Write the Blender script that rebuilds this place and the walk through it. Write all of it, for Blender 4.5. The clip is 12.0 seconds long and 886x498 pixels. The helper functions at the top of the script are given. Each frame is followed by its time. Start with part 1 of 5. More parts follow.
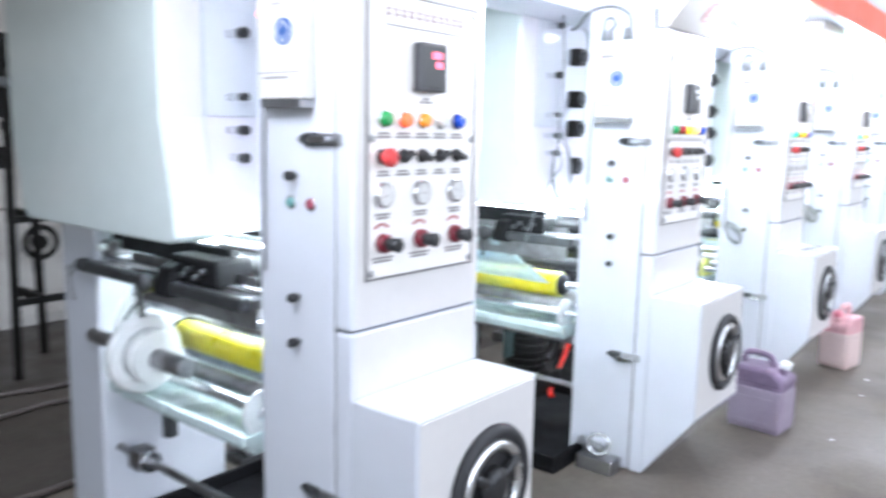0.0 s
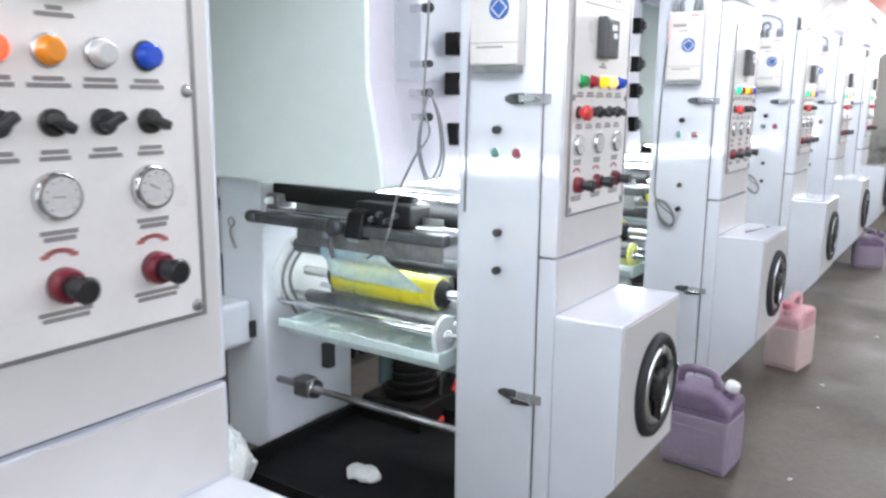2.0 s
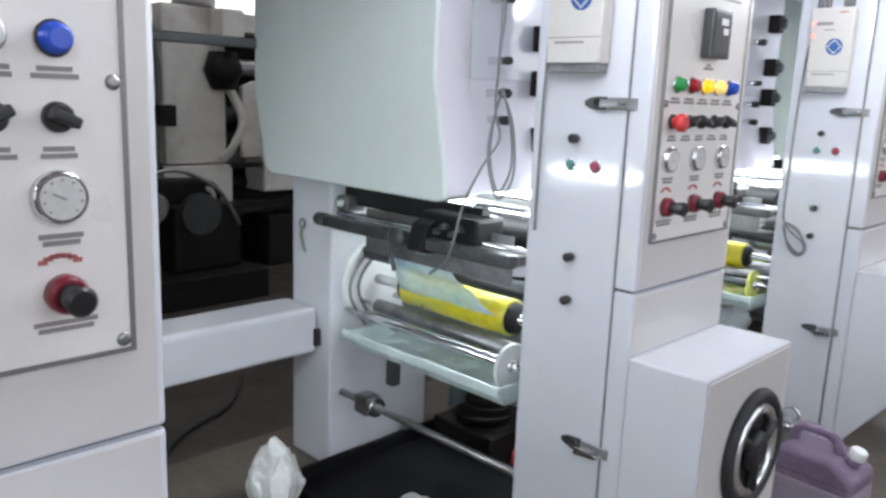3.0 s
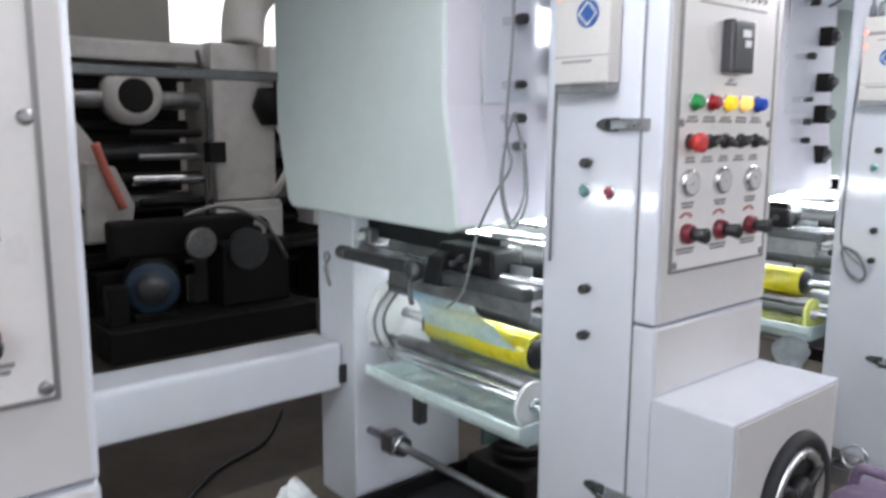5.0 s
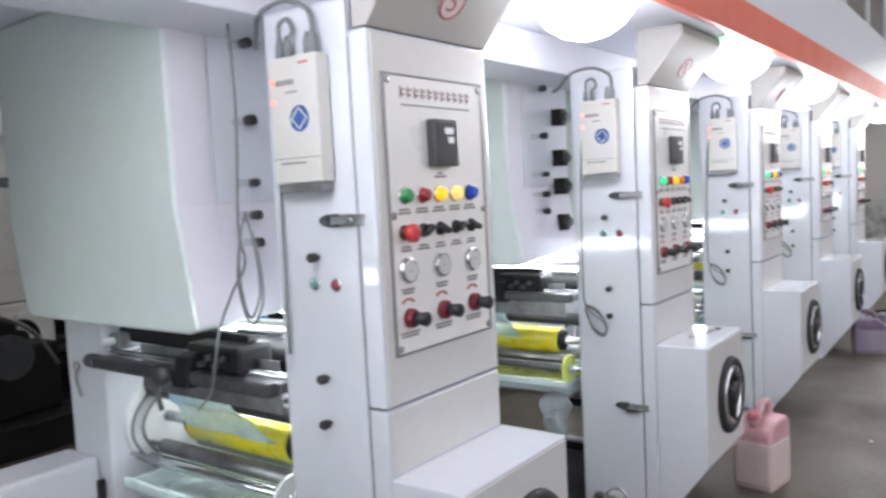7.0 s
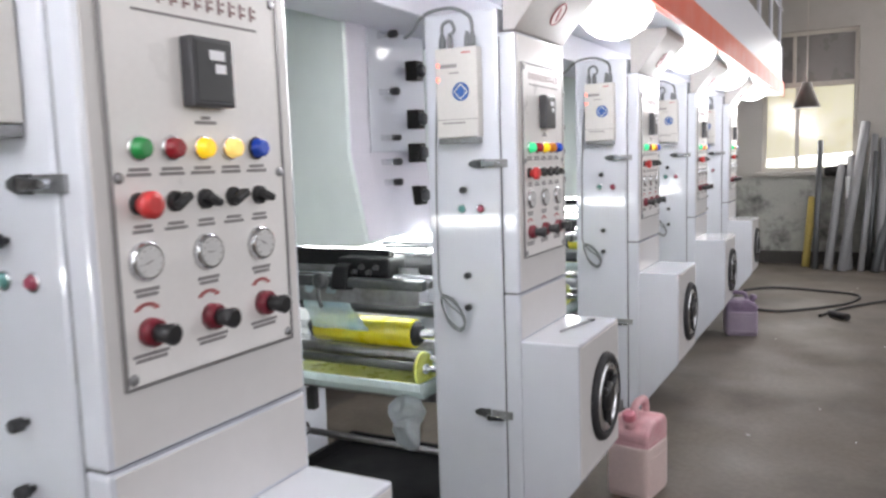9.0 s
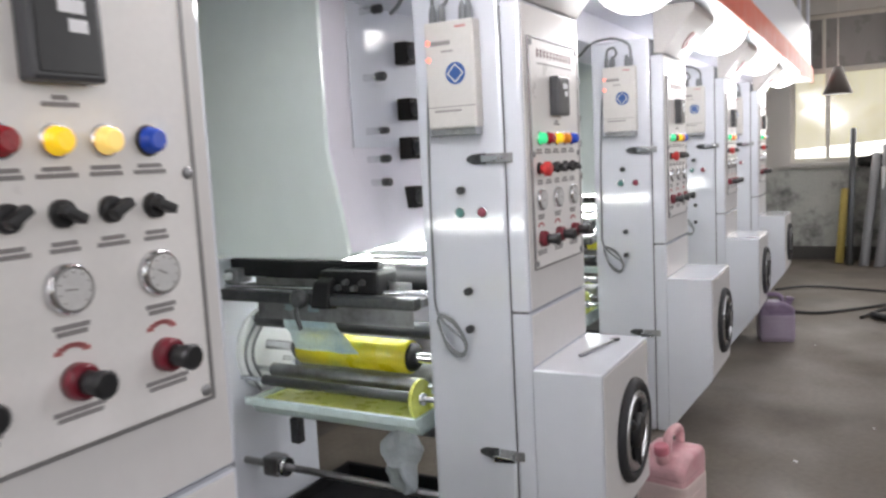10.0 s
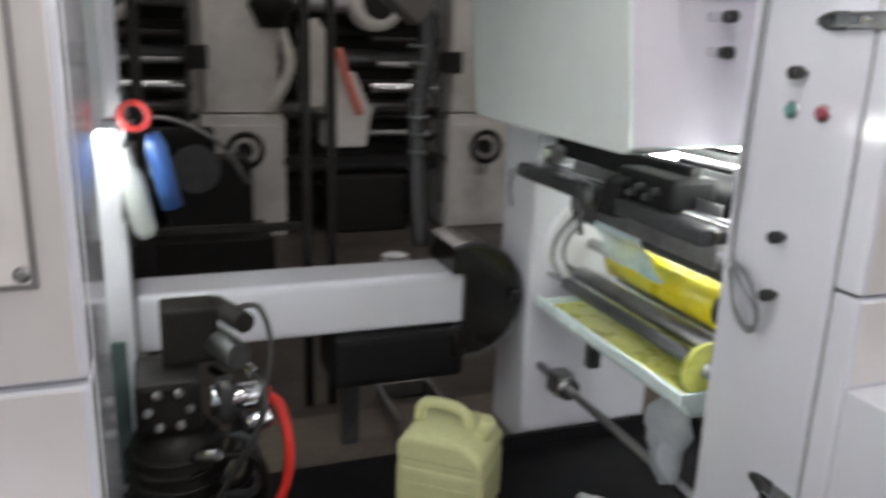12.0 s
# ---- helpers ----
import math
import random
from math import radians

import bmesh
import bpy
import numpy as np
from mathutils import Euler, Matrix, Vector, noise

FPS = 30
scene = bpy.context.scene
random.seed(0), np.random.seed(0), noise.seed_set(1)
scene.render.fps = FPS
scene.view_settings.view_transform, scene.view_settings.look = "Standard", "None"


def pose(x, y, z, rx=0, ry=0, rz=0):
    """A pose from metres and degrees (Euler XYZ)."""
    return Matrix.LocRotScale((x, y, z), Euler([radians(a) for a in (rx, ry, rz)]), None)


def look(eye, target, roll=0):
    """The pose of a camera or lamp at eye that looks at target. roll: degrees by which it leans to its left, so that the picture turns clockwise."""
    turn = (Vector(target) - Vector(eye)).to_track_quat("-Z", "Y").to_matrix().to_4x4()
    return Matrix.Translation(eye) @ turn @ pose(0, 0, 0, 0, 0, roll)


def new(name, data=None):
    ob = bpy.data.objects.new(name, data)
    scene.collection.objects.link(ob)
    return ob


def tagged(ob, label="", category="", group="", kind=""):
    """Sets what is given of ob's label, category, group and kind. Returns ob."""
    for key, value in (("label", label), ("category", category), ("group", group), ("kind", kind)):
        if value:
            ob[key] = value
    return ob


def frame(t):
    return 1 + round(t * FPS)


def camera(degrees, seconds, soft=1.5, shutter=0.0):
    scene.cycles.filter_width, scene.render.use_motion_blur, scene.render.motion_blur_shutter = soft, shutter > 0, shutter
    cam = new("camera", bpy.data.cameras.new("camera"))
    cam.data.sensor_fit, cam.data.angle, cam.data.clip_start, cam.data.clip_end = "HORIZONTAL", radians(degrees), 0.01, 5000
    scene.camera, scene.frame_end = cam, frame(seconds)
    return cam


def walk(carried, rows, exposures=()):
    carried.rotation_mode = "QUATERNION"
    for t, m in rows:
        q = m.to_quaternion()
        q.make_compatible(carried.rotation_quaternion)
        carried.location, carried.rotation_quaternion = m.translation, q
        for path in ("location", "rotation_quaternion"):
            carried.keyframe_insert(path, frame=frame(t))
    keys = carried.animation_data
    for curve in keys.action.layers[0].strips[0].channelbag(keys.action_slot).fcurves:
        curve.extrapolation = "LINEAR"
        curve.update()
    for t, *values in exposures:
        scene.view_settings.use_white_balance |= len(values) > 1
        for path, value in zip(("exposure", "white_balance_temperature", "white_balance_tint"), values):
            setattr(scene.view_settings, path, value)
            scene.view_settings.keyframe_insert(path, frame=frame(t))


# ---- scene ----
cam = camera(59.45, 12.0, soft=2.6, shutter=0.5)
PATH = [
    (0, 0.3213, 0.1483, 1.4634, 39.25, -8.61, -1.18),
    (0.5, 0.1659, 0.3596, 1.4744, 30.39, -8.42, -0.16),
    (1, 0.1022, 0.5934, 1.4442, 29.35, -8.70, 0.92),
    (1.5, 0.0793, 0.8878, 1.4603, 33.33, -9.11, 0.45),
    (2, -0.0109, 1.1371, 1.4342, 34.62, -10.92, -0.51),
    (2.5, -0.0626, 1.3453, 1.4359, 37.82, -11.36, -1.20),
    (3, -0.0196, 1.4954, 1.4427, 45.13, -11.21, -2.17),
    (4.8, 0.0151, 1.6607, 1.4115, 50.73, -9.98, -0.92),
    (5, 0.0194, 1.6825, 1.4375, 50.07, -9.15, -0.30),
    (5.5, 0.0928, 1.6990, 1.4806, 47.57, -6.02, 1.29),
    (6, 0.1658, 1.7161, 1.5100, 44.89, -3.61, 2.29),
    (6.5, 0.2118, 1.7447, 1.5056, 41.19, -3.55, 3.18),
    (7, 0.2187, 1.7925, 1.5008, 36.30, -4.36, 2.90),
    (7.5, 0.1785, 1.8622, 1.4827, 32.35, -5.38, 3.05),
    (7.7, 0.1504, 1.8969, 1.4750, 30.76, -6.18, 2.61),
    (9.3, -0.0161, 2.5417, 1.4556, 27.47, -6.27, 1.96),
    (9.5, -0.0593, 2.6361, 1.4642, 27.69, -5.49, 2.32),
    (10, -0.1111, 2.8177, 1.4435, 28.95, -6.61, 2.96),
    (10.5, -0.0786, 3.1049, 1.4371, 33.08, -8.34, 0.64),
    (11, -0.0669, 3.3521, 1.4081, 43.39, -9.70, 0.76),
    (11.5, -0.1140, 3.5954, 1.3916, 53.05, -12.62, -0.07),
    (12, -0.0544, 3.8052, 1.3841, 70.12, -15.13, -1.84),
]
EXPOSURES = [
    (0.0, 0.98, 5900, 10), (0.6, 0.95, 5950, 10), (1.2, 0.78, 6050, 10), (1.8, 0.42, 6250, 10), (2.4, 0.04, 6300, 11), (3.0, -0.10, 6350, 11),
    (5.0, -0.10, 6400, 12), (6.0, -0.02, 6400, 12), (7.5, -0.16, 6450, 12), (9.5, -0.26, 6750, 13), (10.8, -0.46, 6850, 13), (12.0, -0.34, 6950, 14),
]
walk(cam, [(t, pose(x, y, z, 90 + pitch, roll, yaw)) for t, x, y, z, yaw, pitch, roll in PATH], EXPOSURES)

# ---- light ----
world = bpy.data.worlds.new("sky")
scene.world = world
world.use_nodes = True
wn = world.node_tree
sky = wn.nodes.new("ShaderNodeTexSky")
sky.sky_type = "NISHITA"
sky.sun_disc = False
sky.sun_elevation = radians(40)
sky.sun_rotation = radians(120)
wn.links.new(sky.outputs[0], wn.nodes["Background"].inputs[0])
wn.nodes["Background"].inputs[1].default_value = 0.12


def area_lamp(name, place, target, sx, sy, watts, colour=(1, 1, 1)):
    data = bpy.data.lights.new(name, "AREA")
    data.shape, data.size, data.size_y, data.energy, data.color = "RECTANGLE", sx, sy, watts, colour
    ob = new(name, data)
    ob.matrix_world = look(place, target)
    return ob


# daylight in the unseen openings assumed in the aisle's outer wall and the entrance wall behind, and in the far and
# back windows
for wy in (-1.5, 3.0, 7.5, 11.0):
    area_lamp("window_daylight", (4.42, wy, 3.15), (0, wy, 2.0), 2.6, 3.3, 76, (0.97, 0.98, 1.0))
# weak fill from an added opening behind the walker
area_lamp("entrance_fill", (0.8, -4.85, 1.9), (0, 0, 1.3), 3.2, 3.2, 26, (0.9, 0.94, 1.0))
area_lamp("far_window_daylight", (-0.5, 13.1, 2.0), (-0.4, 8, 0.6), 1.2, 1.6, 30)
area_lamp("rear_window_daylight", (-9.35, 6.9, 3.1), (-6, 5.5, 1.5), 3.0, 1.3, 22)

# added fill from above that brightens the old press's columns
area_lamp("roof_fill", (-4.3, 5.0, 5.25), (-4.3, 5.0, 0), 1.15, 7.8, 82, (1.0, 0.97, 0.93))

PITCH, UNITS = 1.75, 6


# ---- materials ----
def material(name, colour, rough=0.5, metal=0.0, grain=0.06, scale=6.0, fine=60.0, bump=0.0, spec=0.5, coat=0.0, trans=0.0, alpha=1.0, emit=0.0, stain=None, stain_scale=2.5, stain_amount=0.5, rough_var=0.08):
    m = bpy.data.materials.new(name)
    m.use_nodes = True
    nt = m.node_tree
    b = nt.nodes["Principled BSDF"]
    tc = nt.nodes.new("ShaderNodeTexCoord")
    n1 = nt.nodes.new("ShaderNodeTexNoise")
    n1.inputs["Scale"].default_value, n1.inputs["Detail"].default_value = scale, 6
    n2 = nt.nodes.new("ShaderNodeTexNoise")
    n2.inputs["Scale"].default_value, n2.inputs["Detail"].default_value = fine, 3
    geo = nt.nodes.new("ShaderNodeNewGeometry")
    nt.links.new(geo.outputs["Position"], n1.inputs["Vector"])
    nt.links.new(geo.outputs["Position"], n2.inputs["Vector"])
    add = nt.nodes.new("ShaderNodeMath")
    add.operation = "ADD"
    nt.links.new(n1.outputs[0], add.inputs[0])
    nt.links.new(n2.outputs[0], add.inputs[1])
    ramp = nt.nodes.new("ShaderNodeMapRange")
    ramp.inputs["From Min"].default_value, ramp.inputs["From Max"].default_value = 0.6, 1.4
    ramp.inputs["To Min"].default_value, ramp.inputs["To Max"].default_value = 1 - grain, 1 + grain
    nt.links.new(add.outputs[0], ramp.inputs["Value"])
    mix = nt.nodes.new("ShaderNodeVectorMath")
    mix.operation = "SCALE"
    mix.inputs[0].default_value = colour
    nt.links.new(ramp.outputs[0], mix.inputs["Scale"])
    out = mix.outputs[0]
    if stain:
        n3 = nt.nodes.new("ShaderNodeTexNoise")
        n3.inputs["Scale"].default_value, n3.inputs["Detail"].default_value, n3.inputs["Roughness"].default_value = stain_scale, 8, 0.65
        nt.links.new(geo.outputs["Position"], n3.inputs["Vector"])
        r3 = nt.nodes.new("ShaderNodeMapRange")
        r3.inputs["From Min"].default_value, r3.inputs["From Max"].default_value = 0.48, 0.68
        r3.inputs["To Max"].default_value = stain_amount
        nt.links.new(n3.outputs[0], r3.inputs["Value"])
        mx = nt.nodes.new("ShaderNodeMix")
        mx.data_type = "RGBA"
        mx.inputs["B"].default_value = (*stain, 1)
        for s in mx.inputs:
            if s.type == "RGBA" and s.name == "A":
                nt.links.new(out, s)
            if s.type == "RGBA" and s.name == "B":
                s.default_value = (*stain, 1)
        nt.links.new(r3.outputs[0], mx.inputs[0])
        out = [o for o in mx.outputs if o.type == "RGBA"][0]
    nt.links.new(out, b.inputs["Base Color"])
    rr = nt.nodes.new("ShaderNodeMapRange")
    rr.inputs["From Min"].default_value, rr.inputs["From Max"].default_value = 0.3, 0.7
    rr.inputs["To Min"].default_value, rr.inputs["To Max"].default_value = max(0.02, rough - rough_var), min(1, rough + rough_var)
    nt.links.new(n1.outputs[0], rr.inputs["Value"])
    nt.links.new(rr.outputs[0], b.inputs["Roughness"])
    b.inputs["Metallic"].default_value = metal
    b.inputs["Specular IOR Level"].default_value = spec
    b.inputs["Coat Weight"].default_value = coat
    b.inputs["Coat Roughness"].default_value = 0.12
    b.inputs["Transmission Weight"].default_value = trans
    b.inputs["Alpha"].default_value = alpha
    if emit:
        b.inputs["Emission Color"].default_value = (*colour, 1)
        b.inputs["Emission Strength"].default_value = emit
    if bump:
        bp = nt.nodes.new("ShaderNodeBump")
        bp.inputs["Strength"].default_value, bp.inputs["Distance"].default_value = bump, 0.004
        nt.links.new(add.outputs[0], bp.inputs["Height"])
        nt.links.new(bp.outputs[0], b.inputs["Normal"])
    return m


PAINT = material("white_machine_paint", (0.68, 0.70, 0.755), 0.10, grain=0.03, scale=1.1, fine=9, coat=0.6, rough_var=0.03)
# hood side tone: the dome lamps' lavender light put into the colour
SIDE_TINT = material("lavender_lit_side_tint", (0.72, 0.70, 0.765), 0.22, grain=0.03, scale=1.4, fine=14, coat=0.3, rough_var=0.04)
HOOD = material("pale_green_white_paint", (0.68, 0.75, 0.735), 0.16, grain=0.035, scale=1.6, fine=12, coat=0.4, rough_var=0.05)
FRONT = material("warm_white_paint", (0.67, 0.65, 0.64), 0.36, grain=0.03, scale=3, fine=30, bump=0.03)
PLATE = material("brushed_panel_plate", (0.84, 0.815, 0.80), 0.34, grain=0.03, scale=4, fine=80, bump=0.02)
SIGN = material("grey_header_paint", (0.50, 0.48, 0.46), 0.45, grain=0.04)
GROOVE = material("dark_joint", (0.10, 0.10, 0.11), 0.7)
INKTEXT = material("grey_print", (0.28, 0.26, 0.26), 0.7, grain=0.1, fine=220)
REDTEXT = material("red_print", (0.50, 0.16, 0.16), 0.6, grain=0.1, fine=220)
TITLE = material("dull_maroon_print", (0.26, 0.15, 0.15), 0.6, grain=0.1, fine=220)
EDGE = material("grey_plate_edge", (0.26, 0.25, 0.25), 0.4, metal=0.4, grain=0.1)
OVAL = material("pale_pink_number_ground", (0.74, 0.62, 0.62), 0.45)
BLACK = material("black_plastic", (0.018, 0.018, 0.02), 0.38, grain=0.2)
RUBBER = material("black_rubber", (0.025, 0.025, 0.028), 0.6, grain=0.25, bump=0.1)
METER = material("dark_grey_meter", (0.05, 0.05, 0.056), 0.35, grain=0.1)
LCD = material("lit_meter_display", (0.62, 0.62, 0.65), 0.4, emit=0.35)
LCDRED = material("lit_red_display", (0.9, 0.12, 0.2), 0.4, emit=1.2)
OXIDE = material("black_oxide", (0.010, 0.010, 0.011), 0.55, spec=0.2, grain=0.3)
SATIN = material("satin_chrome", (0.80, 0.81, 0.83), 0.30, metal=1.0, grain=0.06)
CHROME = material("chrome", (0.75, 0.76, 0.78), 0.16, metal=1.0, grain=0.05)
STEEL = material("worn_steel", (0.36, 0.36, 0.37), 0.45, metal=1.0, grain=0.15, fine=50, bump=0.05, stain=(0.16, 0.15, 0.14), stain_scale=9, stain_amount=0.6)
DARKSTEEL = material("dark_oily_steel", (0.10, 0.105, 0.11), 0.38, metal=0.7, grain=0.25, stain=(0.05, 0.045, 0.04), stain_scale=6)
REARWHITE = material("old_white_paint", (0.70, 0.675, 0.64), 0.45, grain=0.08, stain=(0.30, 0.27, 0.24), stain_scale=2.2, stain_amount=0.5)
# near-black with strong grain, for the rear machinery and other dark parts
REARDARK = material("near_black_machine", (0.010, 0.009, 0.008), 0.55, spec=0.25, grain=0.4, scale=9)
DIAL = material("gauge_dial", (0.64, 0.635, 0.63), 0.4, grain=0.1, fine=120)
REDKNOB = material("red_knob", (0.17, 0.012, 0.025), 0.35)
ESTOP = material("red_mushroom_button", (0.60, 0.045, 0.045), 0.38)
LIGHTS = {
    "green": material("green_lens", (0.02, 0.28, 0.07), 0.25),
    "green_lit": material("lit_green_lens", (0.04, 0.75, 0.30), 0.25, emit=0.7),
    "red": material("red_lens", (0.32, 0.012, 0.02), 0.25),
    "red_lit": material("lit_red_lens", (1.0, 0.10, 0.03), 0.25, emit=0.8),
    "orange": material("orange_lens", (0.75, 0.26, 0.02), 0.25, emit=0.12),
    "yellow": material("lit_yellow_lens", (1.0, 0.62, 0.02), 0.25, emit=0.6),
    "pale": material("lit_pale_yellow_lens", (1.0, 0.70, 0.20), 0.25, emit=0.6),
    "white": material("white_lens", (0.66, 0.66, 0.66), 0.3),
    "blue": material("blue_lens", (0.02, 0.09, 0.62), 0.25),
}
SIDELAMP = {"green": material("dull_teal_lens", (0.10, 0.27, 0.25), 0.35), "red": material("dull_crimson_lens", (0.30, 0.045, 0.08), 0.35)}
CASE = material("beige_controller_case", (0.60, 0.58, 0.55), 0.45, grain=0.04)
BLUELOGO = material("blue_badge", (0.035, 0.10, 0.30), 0.4)
CABLE = material("grey_cable", (0.20, 0.21, 0.22), 0.5)
DARKCABLE = material("black_cable", (0.03, 0.03, 0.03), 0.5)
LEDGREEN = material("green_led", (0.2, 1.0, 0.45), 0.3, emit=3.0)
LEDRED = material("red_led", (1.0, 0.15, 0.1), 0.3, emit=3.0)
YELLOWFILM = material("yellow_printed_film", (0.86, 0.74, 0.03), 0.3, grain=0.08, scale=9, coat=0.5, stain=(0.36, 0.60, 0.22), stain_scale=6, stain_amount=0.45)
YELLOWINK = material("pale_yellow_ink", (0.72, 0.76, 0.18), 0.3, grain=0.15, scale=14, coat=0.3, stain=(0.76, 0.79, 0.36), stain_scale=4, stain_amount=0.4)
TEALFILM = material("pale_teal_film", (0.74, 0.88, 0.90), 0.2, grain=0.15, scale=10, coat=0.6, stain=(0.10, 0.35, 0.62), stain_scale=5, stain_amount=0.45, alpha=0.82)
TRAYM = material("pale_aqua_tray", (0.66, 0.78, 0.78), 0.25, grain=0.08, scale=8, coat=0.3)
WHITEPLASTIC = material("white_plastic", (0.72, 0.74, 0.74), 0.35, grain=0.06)
LAMPGLOW = material("lamp_diffuser", (0.96, 0.97, 1.0), 0.5, emit=14.0)
TUBEGLOW = material("fluorescent_tube", (0.92, 1.0, 1.0), 0.5, emit=46.0)
REDPAINT = material("orange_red_paint", (0.78, 0.16, 0.10), 0.42, grain=0.05)
CANOPY = material("canopy_white_paint", (0.72, 0.73, 0.80), 0.4, grain=0.04)
CONCRETE = material("concrete_floor", (0.128, 0.108, 0.086), 0.6, grain=0.22, scale=1.9, fine=34, bump=0.3, stain=(0.056, 0.046, 0.036), stain_scale=1.3, stain_amount=0.6, rough_var=0.16)
REARFLOOR = material("darker_concrete", (0.060, 0.050, 0.041), 0.5, grain=0.3, scale=2.2, fine=30, bump=0.3, stain=(0.020, 0.017, 0.015), stain_scale=1.6, stain_amount=0.8, rough_var=0.2)
WALLM = material("plastered_wall", (0.47, 0.45, 0.42), 0.85, grain=0.08, scale=1.2, bump=0.2, stain=(0.37, 0.35, 0.31), stain_scale=1.1, stain_amount=0.5)
DADO = material("scuffed_grey_wall_base", (0.40, 0.40, 0.37), 0.85, grain=0.15, scale=3, bump=0.3, stain=(0.05, 0.05, 0.05), stain_scale=3.2, stain_amount=0.85)
CEIL = material("workshop_ceiling", (0.55, 0.55, 0.55), 0.9, grain=0.08)
FRAMEM = material("window_frame_paint", (0.55, 0.52, 0.46), 0.5)
GLASS = material("dusty_glass", (0.8, 0.82, 0.8), 0.12, trans=1.0)
DUSK = material("dark_pane", (0.22, 0.21, 0.20), 0.3)
OUTSIDE = material("bright_outdoors", (0.98, 0.93, 0.74), 0.9, grain=0.25, scale=2.5, emit=0.8, stain=(0.40, 0.34, 0.22), stain_scale=2.4, stain_amount=0.9)
PURPLE = material("purple_stained_plastic", (0.20, 0.145, 0.225), 0.4, grain=0.15, scale=9, stain=(0.36, 0.30, 0.39), stain_scale=7, stain_amount=0.6)
LILAC = material("lilac_translucent_plastic", (0.34, 0.285, 0.36), 0.38, grain=0.10, scale=8, stain=(0.22, 0.165, 0.235), stain_scale=4, stain_amount=0.5)
PINK = material("pink_stained_plastic", (0.62, 0.20, 0.25), 0.4, grain=0.1, scale=9)
PINKTOP = material("pink_washed_plastic", (0.68, 0.40, 0.42), 0.4, grain=0.1, scale=9, stain=(0.60, 0.20, 0.25), stain_scale=7, stain_amount=0.75)
PINKPALE = material("pale_pink_plastic", (0.68, 0.54, 0.51), 0.4, grain=0.06, scale=9, stain=(0.64, 0.44, 0.43), stain_scale=5, stain_amount=0.4)
DRUMM = material("pale_yellow_green_plastic", (0.60, 0.62, 0.33), 0.42, grain=0.08, scale=8)
REDHOSE = material("red_hose", (0.75, 0.04, 0.03), 0.35)
BLUEM = material("blue_motor_paint", (0.03, 0.06, 0.10), 0.45, grain=0.15)
TEALPUMP = material("green_grey_pump_paint", (0.045, 0.07, 0.068), 0.45, grain=0.2)
PANBLACK = material("black_pan_and_mat", (0.006, 0.006, 0.007), 0.6, spec=0.2, grain=0.3)
GUARD = material("glossy_black_guard_paint", (0.012, 0.011, 0.010), 0.22, grain=0.25, coat=0.4, spec=0.35)
BROWNBOX = material("brown_duct", (0.075, 0.062, 0.055), 0.55, grain=0.12)
TUBESM = material("silver_core_tubes", (0.27, 0.27, 0.28), 0.5, metal=0.3, grain=0.12)
STRIP = material("faded_salmon_red_paint", (0.75, 0.22, 0.17), 0.5, grain=0.1)
YELLOWPIPE = material("dull_yellow_paint", (0.42, 0.32, 0.08), 0.5, grain=0.15)


# ---- mesh helpers ----
def box(bm, x0, x1, y0, y1, z0, z1, bevel=0.0, seg=2):
    vs = [bm.verts.new((x, y, z)) for x in (x0, x1) for y in (y0, y1) for z in (z0, z1)]
    idx = ((0, 1, 3, 2), (4, 6, 7, 5), (0, 4, 5, 1), (2, 3, 7, 6), (0, 2, 6, 4), (1, 5, 7, 3))
    fs = [bm.faces.new([vs[i] for i in f]) for f in idx]
    if bevel:
        es = list({e for f in fs for e in f.edges})
        bmesh.ops.bevel(bm, geom=es, offset=bevel, segments=seg, affect="EDGES", profile=0.6)
    return bm


def prism(bm, pts, axis, a, b, bevel=0.0):
    """Extrudes a polygon along an axis; pts are the two other coordinates in x, y, z order."""
    def at(p, v):
        return {"x": (v, p[0], p[1]), "y": (p[0], v, p[1]), "z": (p[0], p[1], v)}[axis]
    lo = [bm.verts.new(at(p, a)) for p in pts]
    hi = [bm.verts.new(at(p, b)) for p in pts]
    n = len(pts)
    fs = [bm.faces.new(lo), bm.faces.new(hi[::-1])]
    for i in range(n):
        fs.append(bm.faces.new((lo[i], hi[i], hi[(i + 1) % n], lo[(i + 1) % n])))
    bmesh.ops.recalc_face_normals(bm, faces=fs)
    if bevel:
        es = list({e for f in fs for e in f.edges})
        bmesh.ops.bevel(bm, geom=es, offset=bevel, segments=3, affect="EDGES", profile=0.5)
    return bm


def lathe(bm, p0, p1, profile, seg=20):
    """Turns a profile of (share of the way from p0 to p1, radius) about the line p0 p1."""
    p0, p1 = Vector(p0), Vector(p1)
    ax = (p1 - p0).normalized()
    u = ax.orthogonal().normalized()
    w = ax.cross(u)
    rings = []
    for s, r in profile:
        c = p0.lerp(p1, s)
        rings.append([bm.verts.new(c + (u * math.cos(2 * math.pi * i / seg) + w * math.sin(2 * math.pi * i / seg)) * max(r, 1e-4)) for i in range(seg)])
    fs = []
    for a, b in zip(rings, rings[1:]):
        for i in range(seg):
            f = bm.faces.new((a[i], a[(i + 1) % seg], b[(i + 1) % seg], b[i]))
            f.smooth = True
            fs.append(f)
    fs += [bm.faces.new(rings[0][::-1]), bm.faces.new(rings[-1])]
    bmesh.ops.recalc_face_normals(bm, faces=fs)
    return bm


def cyl(bm, p0, p1, r, seg=20, chamfer=0.08):
    c = min(chamfer, 0.3)
    d = (Vector(p1) - Vector(p0)).length
    e = min(0.45, r * c / d)
    return lathe(bm, p0, p1, [(0, r * (1 - c)), (e, r), (1 - e, r), (1, r * (1 - c))], seg)


